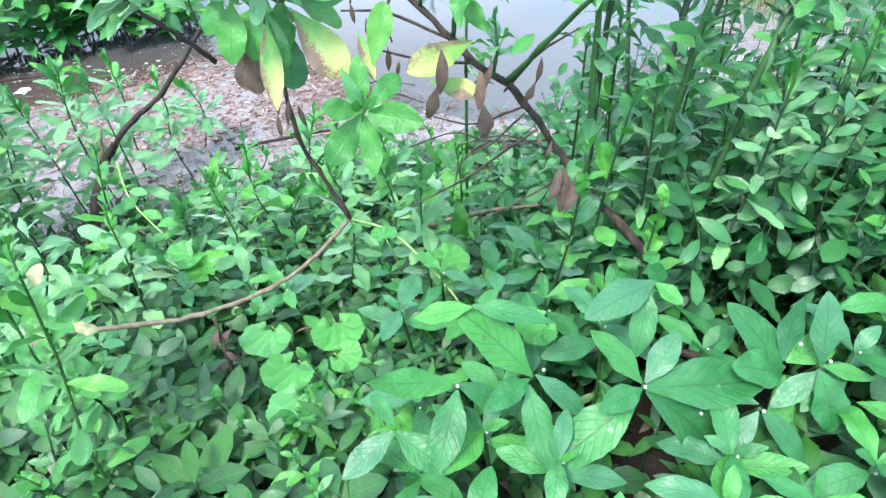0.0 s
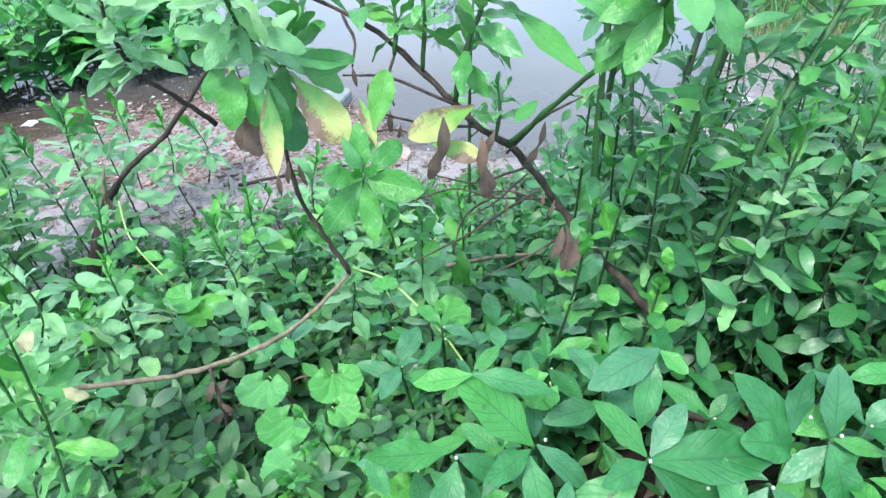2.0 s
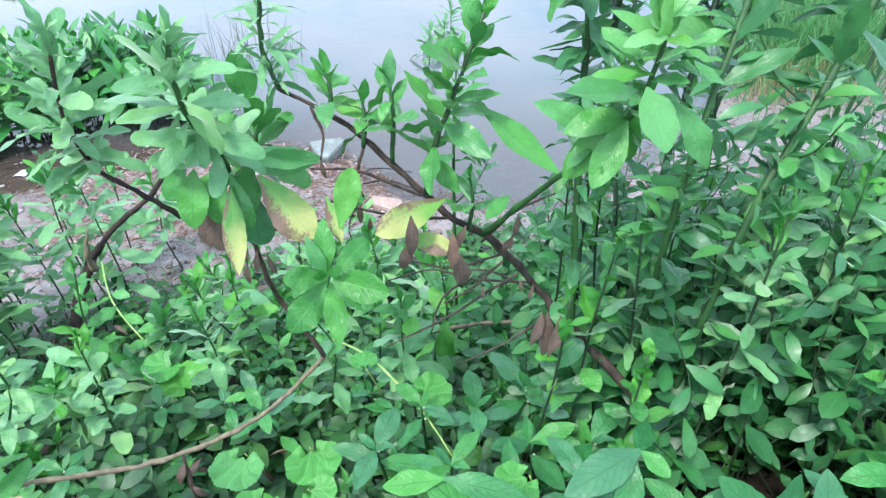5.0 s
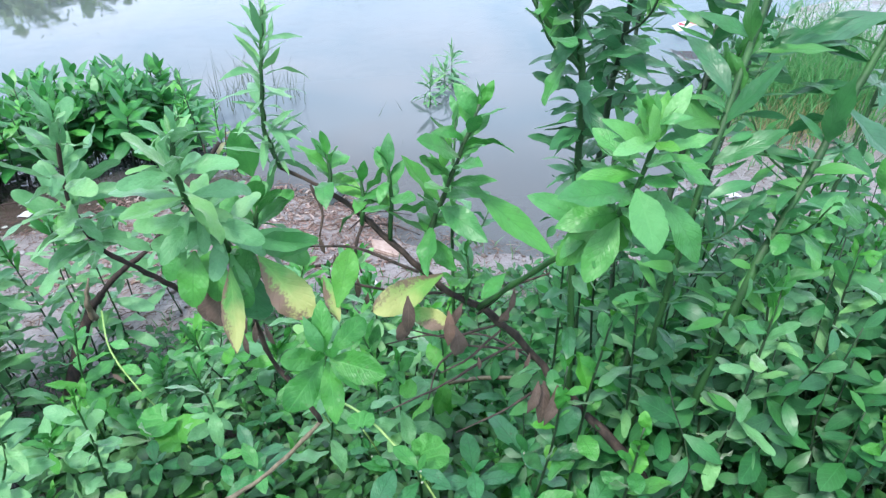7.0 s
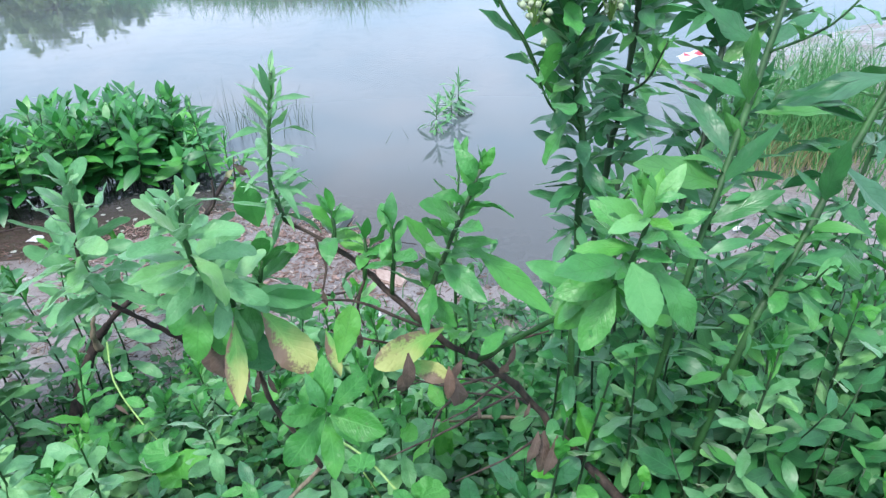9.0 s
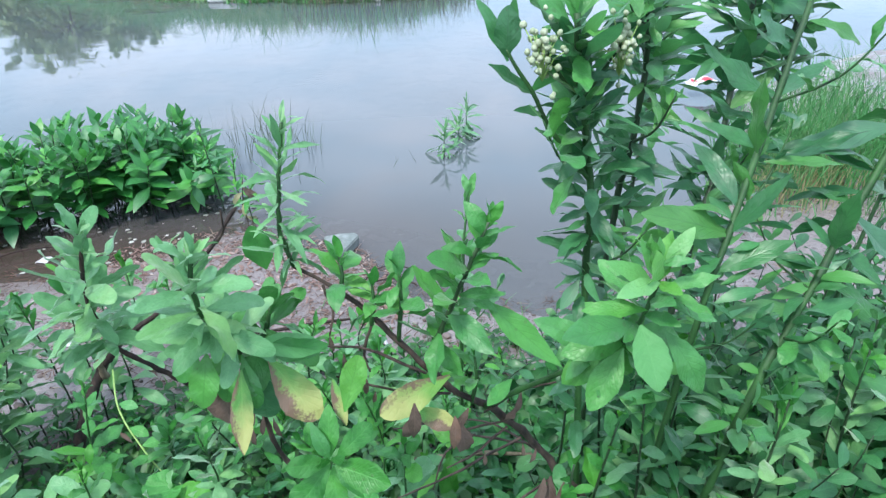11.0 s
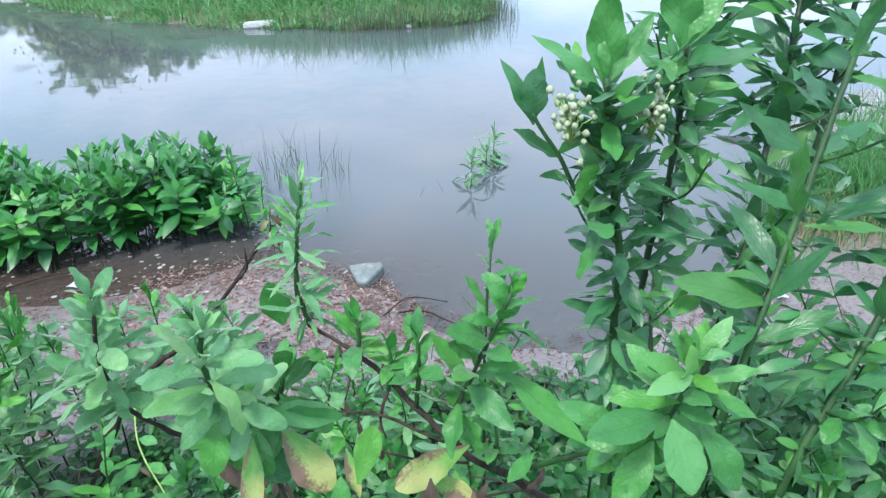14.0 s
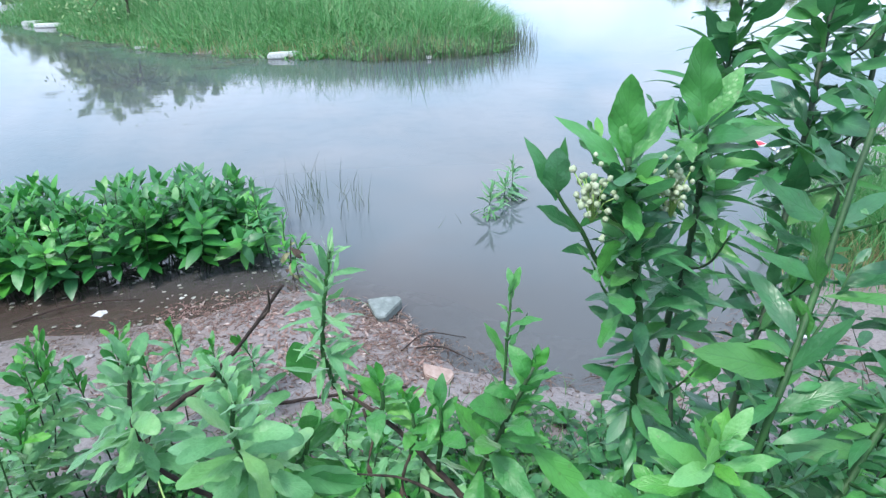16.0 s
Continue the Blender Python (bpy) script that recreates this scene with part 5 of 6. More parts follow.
for base, tip, shape, width in (
        ((0.468, 0.455, 0.935), (0.369, 0.46, 0.933), "lance", 1.0),
        ((0.517, 0.490, 1.000), (0.566, 0.47, 0.952), "elliptic", 0.8),
        ((0.541, 0.508, 1.035), (0.502, 0.55, 1.051), "lance", 1.1),
        ((0.494, 0.475, 0.970), (0.436, 0.50, 0.988), "elliptic", 0.8),
        ((0.554, 0.517, 1.055), (0.624, 0.55, 1.031), "elliptic", 0.9),
        ((0.565, 0.525, 1.070), (0.520, 0.56, 1.081), "elliptic", 0.9),
        ((0.598, 0.545, 1.118), (0.470, 0.57, 1.086), "elliptic", 0.8),
        ((0.550, 0.514, 1.050), (0.487, 0.57, 1.028), "lance", 1.0),
        ((0.535, 0.503, 1.028), (0.610, 0.48, 0.955), "elliptic", 0.8)):
    leaf_between(leaning, base, tip, shape, T, width * 0.88)
tall_plant("tall dark-stemmed plant with crowded leaves", [(0.33, 0.56, 0.33), (0.36, 0.57, 0.60), (0.385, 0.59, 0.816), (0.415, 0.62, 0.956), (0.449, 0.66, 1.031), (0.474, 0.71, 1.115), (0.494, 0.74, 1.178), (0.513, 0.77, 1.238), (0.54, 0.82, 1.36), (0.56, 0.86, 1.48)],
           0.0046, 0.0036, "dark_stem", [row(0.20, 1.0, 84, "lance", T, 0.06, 0.10, top_angle=45, low_angle=72, width=1.35)], 4, 115, crown=75)
tall_plant("tall dark-stemmed plant with crowded leaves", [(0.335, 0.64, 0.30), (0.385, 0.72, 0.60), (0.40, 0.825, 0.82), (0.425, 0.86, 1.05), (0.46, 0.93, 1.20), (0.49, 0.98, 1.34), (0.52, 1.03, 1.47)],
           0.0042, 0.0028, "dark_stem", [row(0.30, 1.0, 64, "lance", T, 0.06, 0.10, top_angle=45, low_angle=75, width=1.3)], 4, 140, crown=75)
flowering = tall_plant("leafy plant topped with clusters of cream flower buds", [(0.27, 0.50, 0.36), (0.235, 0.485, 0.70), (0.223, 0.486, 0.954), (0.22, 0.489, 1.063), (0.206, 0.482, 1.142), (0.190, 0.47, 1.205), (0.183, 0.47, 1.262)],
                       0.0044, 0.0030, "green_stem", [row(0.20, 0.93, 74, "elliptic", T, 0.04, 0.066, top_angle=50, low_angle=82), row(0.90, 1.0, 3, "elliptic", "shrub", 0.05, 0.06, top_angle=14, low_angle=50)], 4, 70)
for base, tip, shape, width in (
        ((0.184, 0.47, 1.251), (0.177, 0.48, 1.332), "elliptic", 1.0),
        ((0.186, 0.47, 1.259), (0.220, 0.48, 1.309), "elliptic", 0.8),
        ((0.182, 0.47, 1.246), (0.126, 0.48, 1.304), "lance", 1.0),
        ((0.184, 0.465, 1.244), (0.210, 0.44, 1.250), "elliptic", 0.9),
        ((0.186, 0.465, 1.230), (0.181, 0.42, 1.200), "elliptic", 0.9)):
    leaf_between(flowering, base, tip, shape, "shrub", width)
for k in range(2):
    mid = Vector(((0.152, 0.458, 1.236), (0.226, 0.465, 1.236))[k])
    v, f = tube_data(spline([(0.196, 0.474, 1.18), (mid.x * 0.5 + 0.098, 0.475, 1.205), mid], 3), 0.002, 0.0015, 5)
    cluster = under(flowering, "branch", mesh_from("branch", v, f, MAT["green_stem"]), label="short branch with a cluster of cream buds")
    stalks = Mass()
    for j in range(50):
        q = mid + Vector((rnd.gauss(0, 0.0085), rnd.gauss(0, 0.008), rnd.gauss(0, 0.013)))
        if j % 2 == 0:
            v, f = tube_data([mid + Vector((0, 0, -0.03)), mid.lerp(q, 0.5) + Vector((0, 0, -0.008)), q], 0.0008, 0.0006, 4)
            stalks.add(v, f)
        flower_head(cluster, q, rnd.uniform(0.0024, 0.0037), "bud", "flower_bud", j)
    tagged(under(cluster, "flower_stalk", stalks.mesh("flower_stalk", "vine_stem")), kind="stuff")
side = spline([(0.214, 0.486, 1.095), (0.169, 0.48, 1.152), (0.150, 0.48, 1.188), (0.132, 0.48, 1.214), (0.122, 0.48, 1.231)], 4)
v, f = tube_data(side, 0.0026, 0.0016, 6)
twig = under(flowering, "branch", mesh_from("branch", v, f, MAT["green_stem"]))
for base, tip, shape, width in (
        ((0.122, 0.48, 1.223), (0.123, 0.475, 1.268), "broad", 1.0),
        ((0.124, 0.48, 1.220), (0.099, 0.49, 1.279), "lance", 1.0),
        ((0.125, 0.48, 1.225), (0.130, 0.49, 1.277), "lance", 0.9),
        ((0.150, 0.48, 1.188), (0.102, 0.46, 1.220), "elliptic", 0.9),
        ((0.160, 0.48, 1.168), (0.128, 0.45, 1.185), "lance", 1.0)):
    leaf_between(twig, base, tip, shape, T, width)
topped = tall_plant("tall plant topped with large bright leaves", [(0.28, 0.54, 0.36), (0.265, 0.56, 0.72), (0.275, 0.56, 1.014), (0.28, 0.55, 1.094), (0.281, 0.54, 1.178), (0.275, 0.53, 1.236), (0.271, 0.525, 1.277)],
                    0.0040, 0.0028, "dark_stem", [row(0.22, 0.90, 40, "lance", T, 0.035, 0.07, top_angle=60, low_angle=75, width=1.3)], 4, 90)
for base, tip, shape, width in (
        ((0.271, 0.525, 1.270), (0.250, 0.53, 1.355), "elliptic", 1.1),
        ((0.271, 0.525, 1.275), (0.299, 0.53, 1.328), "elliptic", 1.0),
        ((0.272, 0.526, 1.268), (0.241, 0.50, 1.253), "broad", 1.0),
        ((0.275, 0.530, 1.234), (0.315, 0.50, 1.243), "elliptic", 0.7),
        ((0.273, 0.527, 1.256), (0.332, 0.54, 1.274), "elliptic", 0.8),
        ((0.273, 0.527, 1.251), (0.277, 0.50, 1.217), "lance", 1.0)):
    leaf_between(topped, base, tip, shape, "shrub", width)
tall_plant("slender leafy plant behind the thick stems", [(0.62, 0.62, 0.34), (0.70, 0.68, 0.75), (0.78, 0.74, 1.05), (0.82, 0.80, 1.3)],
           0.0034, 0.0022, "green_stem", [row(0.55, 1.0, 26, "lance", T, 0.05, 0.10, top_angle=25, low_angle=80, width=1.3)], 2, 20)
tall_plant("tall leafy plant crowded among dark stems", [(0.42, 0.70, 0.32), (0.50, 0.73, 0.68), (0.60, 0.80, 1.10), (0.64, 0.86, 1.42), (0.66, 0.90, 1.54)],
           0.0045, 0.003, "dark_stem", [row(0.50, 1.0, 46, "lance", T, 0.06, 0.10, top_angle=45, low_angle=68, width=1.3)], 3, 130, crown=75)
tall_plant("thin leafy plant at the water's edge", [(0.13, 0.93, 0.20), (0.125, 0.90, 0.55), (0.128, 0.90, 0.755), (0.142, 0.945, 0.88)],
           0.0038, 0.002, "green_stem", [row(0.45, 1.0, 18, "elliptic", "shrub", 0.05, 0.085, top_angle=15, low_angle=75, tip="young")], 1, 0)

# mid-height leafy shoots on both sides
def leafy_shoot(x, y, top, shape="obovate", mat="shrub", size=0.055, count=18, label="upright leafy shrub shoot", lean=(0, 0), group="leafy shoots on the bank", stem="dark_stem", start=0.10):
    base = ground_height(x, y)
    h = top - base
    pts = [(x, y, base - 0.01), (x + lean[0] * 0.2 + rnd.gauss(0, 0.02), y + lean[1] * 0.2 + rnd.gauss(0, 0.02), base + h * 0.35), (x + lean[0] * 0.6 + rnd.gauss(0, 0.015), y + lean[1] * 0.6, base + h * 0.7), (x + lean[0], y + lean[1], top)]
    return stalk_plant("shrub_shoot", label, "plant", [(pts, 0.0024, 0.0014, stem, [row(start, 1.0, count, shape, mat, size * 0.42, size, top_angle=18, low_angle=85, tip="weed")])], group)


for x, y, top in ((-0.80, 1.22, 0.60), (-0.72, 1.24, 0.585), (-0.87, 1.25, 0.52), (-0.66, 1.50, 0.42), (-0.95, 1.05, 0.55), (-0.94, 0.99, 0.52), (-1.02, 1.2, 0.56), (-0.92, 0.85, 0.45), (-0.62, 0.86, 0.30), (-1.08, 0.95, 0.55), (-0.46, 1.12, 0.34), (-1.12, 1.4, 0.50), (-0.84, 0.78, 0.40), (-0.98, 0.74, 0.50),
                  (-0.5, 0.95, 0.36), (-0.7, 0.78, 0.36), (-0.56, 0.80, 0.34), (-1.2, 1.15, 0.55), (-0.93, 1.12, 0.64), (-1.0, 0.95, 0.62), (-0.40, 1.0, 0.40), (-0.15, 1.05, 0.36), (-0.02, 1.12, 0.40), (0.05, 0.98, 0.42), (-0.28, 1.0, 0.33),
                  (-1.06, 1.15, 0.66), (-0.99, 1.25, 0.60), (-0.90, 1.10, 0.62), (-0.86, 1.40, 0.52), (-0.80, 1.52, 0.47), (-1.16, 1.02, 0.66), (-0.66, 1.70, 0.30), (-0.22, 1.24, 0.40), (-0.08, 1.28, 0.42), (-0.14, 1.18, 0.32)):
    leafy_shoot(x, y, top, "oblong", "pale", 0.092, 30, "upright leafy shoot with small oblong leaves", (rnd.uniform(-0.04, 0.04), rnd.uniform(-0.03, 0.03)), start=0.28)
for x, y, z in ((-0.42, 0.28, 0.80), (-0.47, 0.30, 0.74), (-0.50, 0.36, 0.86)):
    leafy_shoot(x, y, z, "oblong", "shrub", 0.062, 32, "leafy shoot close to the path", (0.01, -0.02), stem="green_stem", start=0.3)
for k, (x, y, z) in enumerate(((-0.60, 0.80, 0.60), (-0.50, 0.66, 0.58), (-0.36, 0.76, 0.52), (-0.33, 0.92, 0.52), (-0.15, 0.70, 0.58), (0.02, 0.60, 0.64), (-0.05, 0.78, 0.55),
                               (-0.90, 0.92, 0.60), (-0.66, 0.60, 0.66), (0.08, 0.70, 0.60))):
    leafy_shoot(x, y, z, ("elliptic", "obovate")[k % 2], "pale" if k % 3 else "weed", 0.066, 22, "upright shoot with pale oblong leaves", (rnd.uniform(-0.03, 0.03), rnd.uniform(-0.03, 0.03)), stem="green_stem", start=0.40)
# small sprouts on the spit
for x, y, h in ((-0.30, 1.55, 0.12), (-0.18, 1.48, 0.16), (-0.05, 1.50, 0.12), (0.06, 1.42, 0.16), (0.16, 1.36, 0.14), (-0.10, 1.38, 0.2), (0.02, 1.30, 0.18), (-0.24, 1.36, 0.18), (0.28, 1.32, 0.16), (0.20, 1.5, 0.10), (-0.38, 1.42, 0.15), (-0.02, 1.20, 0.22), (0.12, 1.22, 0.2)):
    leafy_shoot(x, y, ground_height(x, y) + h, "elliptic", "weed", 0.05, 12, "small fresh sprout on the muddy shore", (rnd.uniform(-0.04, 0.04), rnd.uniform(-0.03, 0.03)), "sprouts on the shore", "green_stem", 0.25)
# dense leafy growth on the right, round a dark hollow
def in_hollow(x, y):
    return math.hypot((x - 0.38) * 0.85, (y - 0.325) * 1.3) < 0.15


for k in range(26):
    x, y = rnd.uniform(0.29, 0.78), rnd.uniform(0.30, 0.72)
    if k < 9:
        y = rnd.uniform(0.44, 0.58)
    if in_hollow(x, y):
        x += 0.2
    top = 0.62 + 0.16 * smoothstep(0.3, 0.42, x) + rnd.uniform(-0.10, 0.07) - 0.05 * smoothstep(0.45, 0.7, y)
    leafy_shoot(x, y, top, "broad" if k % 3 else "obovate", "tall", 0.052, 24, "bushy shoot with oval dark green leaves", (rnd.uniform(-0.05, 0.05), rnd.uniform(-0.06, 0.03)), "bushy growth on the bank")
for x, y, z in ((0.427, 0.377, 0.876), (0.46, 0.44, 0.84), (0.48, 0.47, 0.88), (0.57, 0.45, 0.88), (0.62, 0.48, 0.86), (0.30, 0.45, 0.82), (0.36, 0.48, 0.82), (0.53, 0.50, 0.86)):
    leafy_shoot(x, y, z, "oblong", "pale", 0.06, 24, "pale leafy shoot above darker growth", (0.0, 0.0), start=0.5)
leafy_shoot(0.72, 0.59, 0.93, "elliptic", "weed", 0.12, 10, "broad bright green leaves beside the thick stems", (-0.02, -0.02), "bushy growth on the bank", "green_stem", 0.6)

for k, (x, y, z) in enumerate(((0.232, 0.53, 0.86), (0.20, 0.43, 0.76), (0.245, 0.44, 0.82), (0.305, 0.577, 0.86), (0.427, 0.673, 0.86), (0.504, 0.641, 0.84), (0.605, 0.646, 0.86), (0.681, 0.666, 0.88),
                               (0.687, 0.567, 0.84), (0.491, 0.508, 0.82), (0.579, 0.497, 0.83), (0.38, 0.54, 0.84), (0.34, 0.70, 0.80), (0.55, 0.76, 0.90), (0.27, 0.36, 0.72), (0.76, 0.60, 0.92))):
    leafy_shoot(x, y, z, ("elliptic", "obovate", "broad")[k % 3], "shrub" if k % 2 == 0 else "tall", 0.056, 26, "leafy shoot with oval leaf rosettes", (rnd.uniform(-0.03, 0.03), -0.02), "bushy growth on the bank")

# ---------------------------------------------------------------- low weeds
def glossy_weed(top, leaf=0.075, pairs=4, lean=(0.0, 0.0), turn=0.0, drop=0.22, label="low glossy weed with veined leaves and white flower heads"):
    x, y, z = top
    base = (x + lean[0], y + lean[1], max(ground_height(x + lean[0], y + lean[1]) - 0.01, z - 0.35))
    pts = [base, ((x + base[0]) / 2 + 0.01, (y + base[1]) / 2, (z + base[2]) / 2), top]
    plant = thing("glossy_weed", base, label, "plant", "glossy weeds")
    line = spline(pts, 5)
    v, f = tube_data(line, 0.0032, 0.002, 6, 0.3)
    under(plant, "stem", mesh_from("stem", v, f, MAT["green_stem"]))
    n = len(line)
    for k in range(pairs):
        at = line[int(round((n - 1) * (1.0, 0.97, 0.86, 0.62, 0.4)[min(k, 4)]))]
        size = leaf * (0.5, 1.0, 1.05, 0.95, 0.8)[min(k, 4)] * rnd.uniform(0.9, 1.1)
        up = radians((50, 16, 4, -8, -20)[min(k, 4)] + rnd.uniform(-8, 8))
        for s in (0, 180):
            a = radians(turn + 90 * k + s + rnd.uniform(-14, 14))
            d = (math.cos(a) * math.cos(up), math.sin(a) * math.cos(up), math.sin(up))
            add_leaf(plant, "elliptic", "glossy", at, d, size, (0, -0.15, 1), rnd.choice((0, 0, 1, 2, 3)), rnd.uniform(0.85, 1.12))
        if k < 3 and rnd.random() < 0.6:
            flower_head(plant, (at.x + 0.004, at.y - 0.004, at.z + 0.003), 0.0021, seed=k)
    return plant


def placed_glossy(base, crown, leaves, heads, label="low glossy weed with large veined leaves and white flower heads"):
    """A glossy weed whose large top leaves run from base to tip."""
    plant = thing("glossy_weed", base, label, "plant", "glossy weeds")
    line = spline([base, Vector(base).lerp(Vector(crown), 0.55) + Vector((0.012, 0.01, 0)), crown], 5)
    v, f = tube_data(line, 0.0036, 0.0022, 6, 0.3)
    under(plant, "stem", mesh_from("stem", v, f, MAT["green_stem"]))
    for a, b, shape, width in leaves:
        holder = plant
        if (Vector(a) - Vector(crown)).length > 0.012:
            v, f = tube_data(spline([line[-4], line[-4].lerp(Vector(a), 0.6), a], 3), 0.0018, 0.0012, 5)
            holder = under(plant, "branch", mesh_from("branch", v, f, MAT["green_stem"]))
        leaf_between(holder, a, b, shape, "glossy", width, (0, -0.35, 0.95))
    for k, h in enumerate(heads):
        flower_head(plant, h, 0.0023, seed=k)
    return plant


placed_glossy((0.215, 0.21, 0.40), (0.204, 0.15, 0.622), (
    ((0.204, 0.150, 0.618), (0.346, 0.150, 0.600), "elliptic", 1.0), ((0.208, 0.150, 0.612), (0.318, 0.110, 0.520), "elliptic", 1.0),
    ((0.200, 0.148, 0.605), (0.088, 0.100, 0.566), "elliptic", 1.0), ((0.202, 0.152, 0.624), (0.158, 0.190, 0.676), "elliptic", 1.0),
    ((0.206, 0.152, 0.624), (0.254, 0.190, 0.655), "elliptic", 1.1), ((0.200, 0.146, 0.622), (0.145, 0.118, 0.640), "elliptic", 1.1)), ((0.202, 0.144, 0.628), (0.268, 0.13, 0.585)))
placed_glossy((0.12, 0.26, 0.38), (0.090, 0.190, 0.611), (
    ((0.090, 0.190, 0.611), (0.019, 0.230, 0.695), "elliptic", 1.1), ((0.083, 0.175, 0.615), (0.094, 0.110, 0.546), "elliptic", 1.0),
    ((0.085, 0.180, 0.618), (0.030, 0.135, 0.640), "elliptic", 0.9), ((0.095, 0.190, 0.611), (0.150, 0.150, 0.575), "elliptic", 0.9)), ((0.104, 0.19, 0.618),))
placed_glossy((0.21, 0.33, 0.40), (0.235, 0.240, 0.680), (
    ((0.239, 0.240, 0.687), (0.150, 0.200, 0.690), "elliptic", 1.0), ((0.239, 0.240, 0.685), (0.262, 0.215, 0.672), "broad", 1.0),
    ((0.232, 0.235, 0.682), (0.205, 0.180, 0.635), "elliptic", 1.0), ((0.236, 0.242, 0.680), (0.27, 0.29, 0.66), "elliptic", 1.0)), ())
placed_glossy((0.07, 0.31, 0.38), (0.035, 0.235, 0.690), (
    ((0.030, 0.230, 0.692), (0.114, 0.200, 0.687), "lance", 1.1), ((0.030, 0.232, 0.688), (-0.03, 0.25, 0.66), "elliptic", 1.0)), ())
placed_glossy((0.40, 0.23, 0.42), (0.377, 0.165, 0.602), (
    ((0.376, 0.162, 0.598), (0.316, 0.200, 0.678), "elliptic", 1.0), ((0.378, 0.170, 0.606), (0.385, 0.200, 0.685), "lance", 1.2),
    ((0.374, 0.160, 0.596), (0.300, 0.142, 0.650), "broad", 0.8), ((0.380, 0.168, 0.606), (0.445, 0.180, 0.624), "broad", 0.9), ((0.378, 0.160, 0.592), (0.35, 0.10, 0.55), "elliptic", 1.0)), ((0.374, 0.152, 0.59), (0.384, 0.165, 0.64)))
placed_glossy((0.44, 0.22, 0.42), (0.404, 0.148, 0.622), (
    ((0.406, 0.150, 0.620), (0.408, 0.180, 0.697), "elliptic", 1.1), ((0.398, 0.142, 0.622), (0.409, 0.090, 0.573), "broad", 1.0),
    ((0.408, 0.150, 0.617), (0.462, 0.130, 0.605), "lance", 1.2), ((0.404, 0.144, 0.616), (0.35, 0.13, 0.58), "elliptic", 1.0)), ((0.41, 0.145, 0.63),))
placed_glossy((0.03, 0.24, 0.36), (0.000, 0.175, 0.630), (
    ((-0.004, 0.180, 0.634), (-0.093, 0.160, 0.665), "lance", 1.25), ((0.004, 0.172, 0.625), (-0.026, 0.100, 0.592), "elliptic", 1.1), ((0.004, 0.178, 0.628), (0.06, 0.16, 0.60), "elliptic", 1.0)), ((0.004, 0.17, 0.635),))
placed_glossy((-0.05, 0.22, 0.36), (-0.068, 0.150, 0.597), (
    ((-0.068, 0.150, 0.597), (-0.014, 0.110, 0.568), "elliptic", 1.2), ((-0.070, 0.150, 0.597), (-0.125, 0.115, 0.575), "elliptic", 1.1), ((-0.068, 0.155, 0.600), (-0.09, 0.20, 0.60), "elliptic", 1.0)), ())
placed_glossy((0.34, 0.18, 0.42), (0.327, 0.120, 0.596), (
    ((0.325, 0.118, 0.594), (0.279, 0.090, 0.558), "elliptic", 1.0), ((0.329, 0.120, 0.594), (0.365, 0.07, 0.56), "elliptic", 1.1), ((0.327, 0.124, 0.598), (0.29, 0.16, 0.59), "elliptic", 1.0)), ((0.327, 0.114, 0.60),))
glossy_weed((0.30, 0.205, 0.60), 0.072, 3, (0, 0.05), 30)
for k, (x, y, z) in enumerate(((0.12, 0.30, 0.55), (0.20, 0.27, 0.585), (0.07, 0.24, 0.54), (0.03, 0.16, 0.56), (0.10, 0.10, 0.58), (0.28, 0.08, 0.58), (0.24, 0.02, 0.60), (0.45, 0.16, 0.62),
                               (0.42, 0.05, 0.58), (0.52, 0.20, 0.64), (0.34, 0.02, 0.58), (0.0, 0.05, 0.55), (0.12, -0.02, 0.57), (-0.04, 0.26, 0.50), (0.16, 0.38, 0.53), (0.05, 0.36, 0.53),
                               (-0.05, 0.14, 0.52), (0.23, 0.34, 0.57), (0.50, 0.08, 0.6), (-0.05, 0.42, 0.50), (0.02, 0.48, 0.51), (0.10, 0.46, 0.52), (0.18, 0.50, 0.50))):
    glossy_weed((x, y, z), rnd.uniform(0.062, 0.082), 4, (rnd.uniform(-0.03, 0.03), rnd.uniform(0.0, 0.05)), rnd.uniform(0, 180))

for k in range(26):
    x, y = rnd.uniform(-0.62, 0.28), rnd.uniform(0.48, 1.02)
    glossy_weed((x, y, ground_height(x, y) + rnd.uniform(0.13, 0.20)), rnd.uniform(0.045, 0.068), 4, (rnd.uniform(-0.03, 0.03), rnd.uniform(-0.02, 0.04)), rnd.uniform(0, 180))


def low_weed(x, y, top, seed, leaf=0.04, shape="elliptic", mat="weed", label="low weed with small fresh green leaves"):
    """A sprawling tuft of two or three leafy stalks."""
    g = ground_height(x, y)
    plant = thing("low_weed", (x, y, g), label, "plant", "low weeds on the bank")
    r = random.Random(seed)
    for k in range(2):
        a = r.uniform(0, 6.3)
        d = r.uniform(0.02, 0.06)
        h = (top - g) * r.uniform(0.75, 1.05)
        line = spline([(x, y, g - 0.01), (x + d * 0.3 * math.cos(a), y + d * 0.3 * math.sin(a), g + h * 0.55), (x + d * math.cos(a), y + d * math.sin(a), g + h)], 4)
        v, f = tube_data(line, 0.0024, 0.0014, 5)
        under(plant, "stem", mesh_from("stem", v, f, MAT["green_stem"]))
        leaves_along(plant, line, 0.52, 1.0, 5, shape, mat, leaf * 0.5, leaf, 22, 80, opposite=True)
    return plant


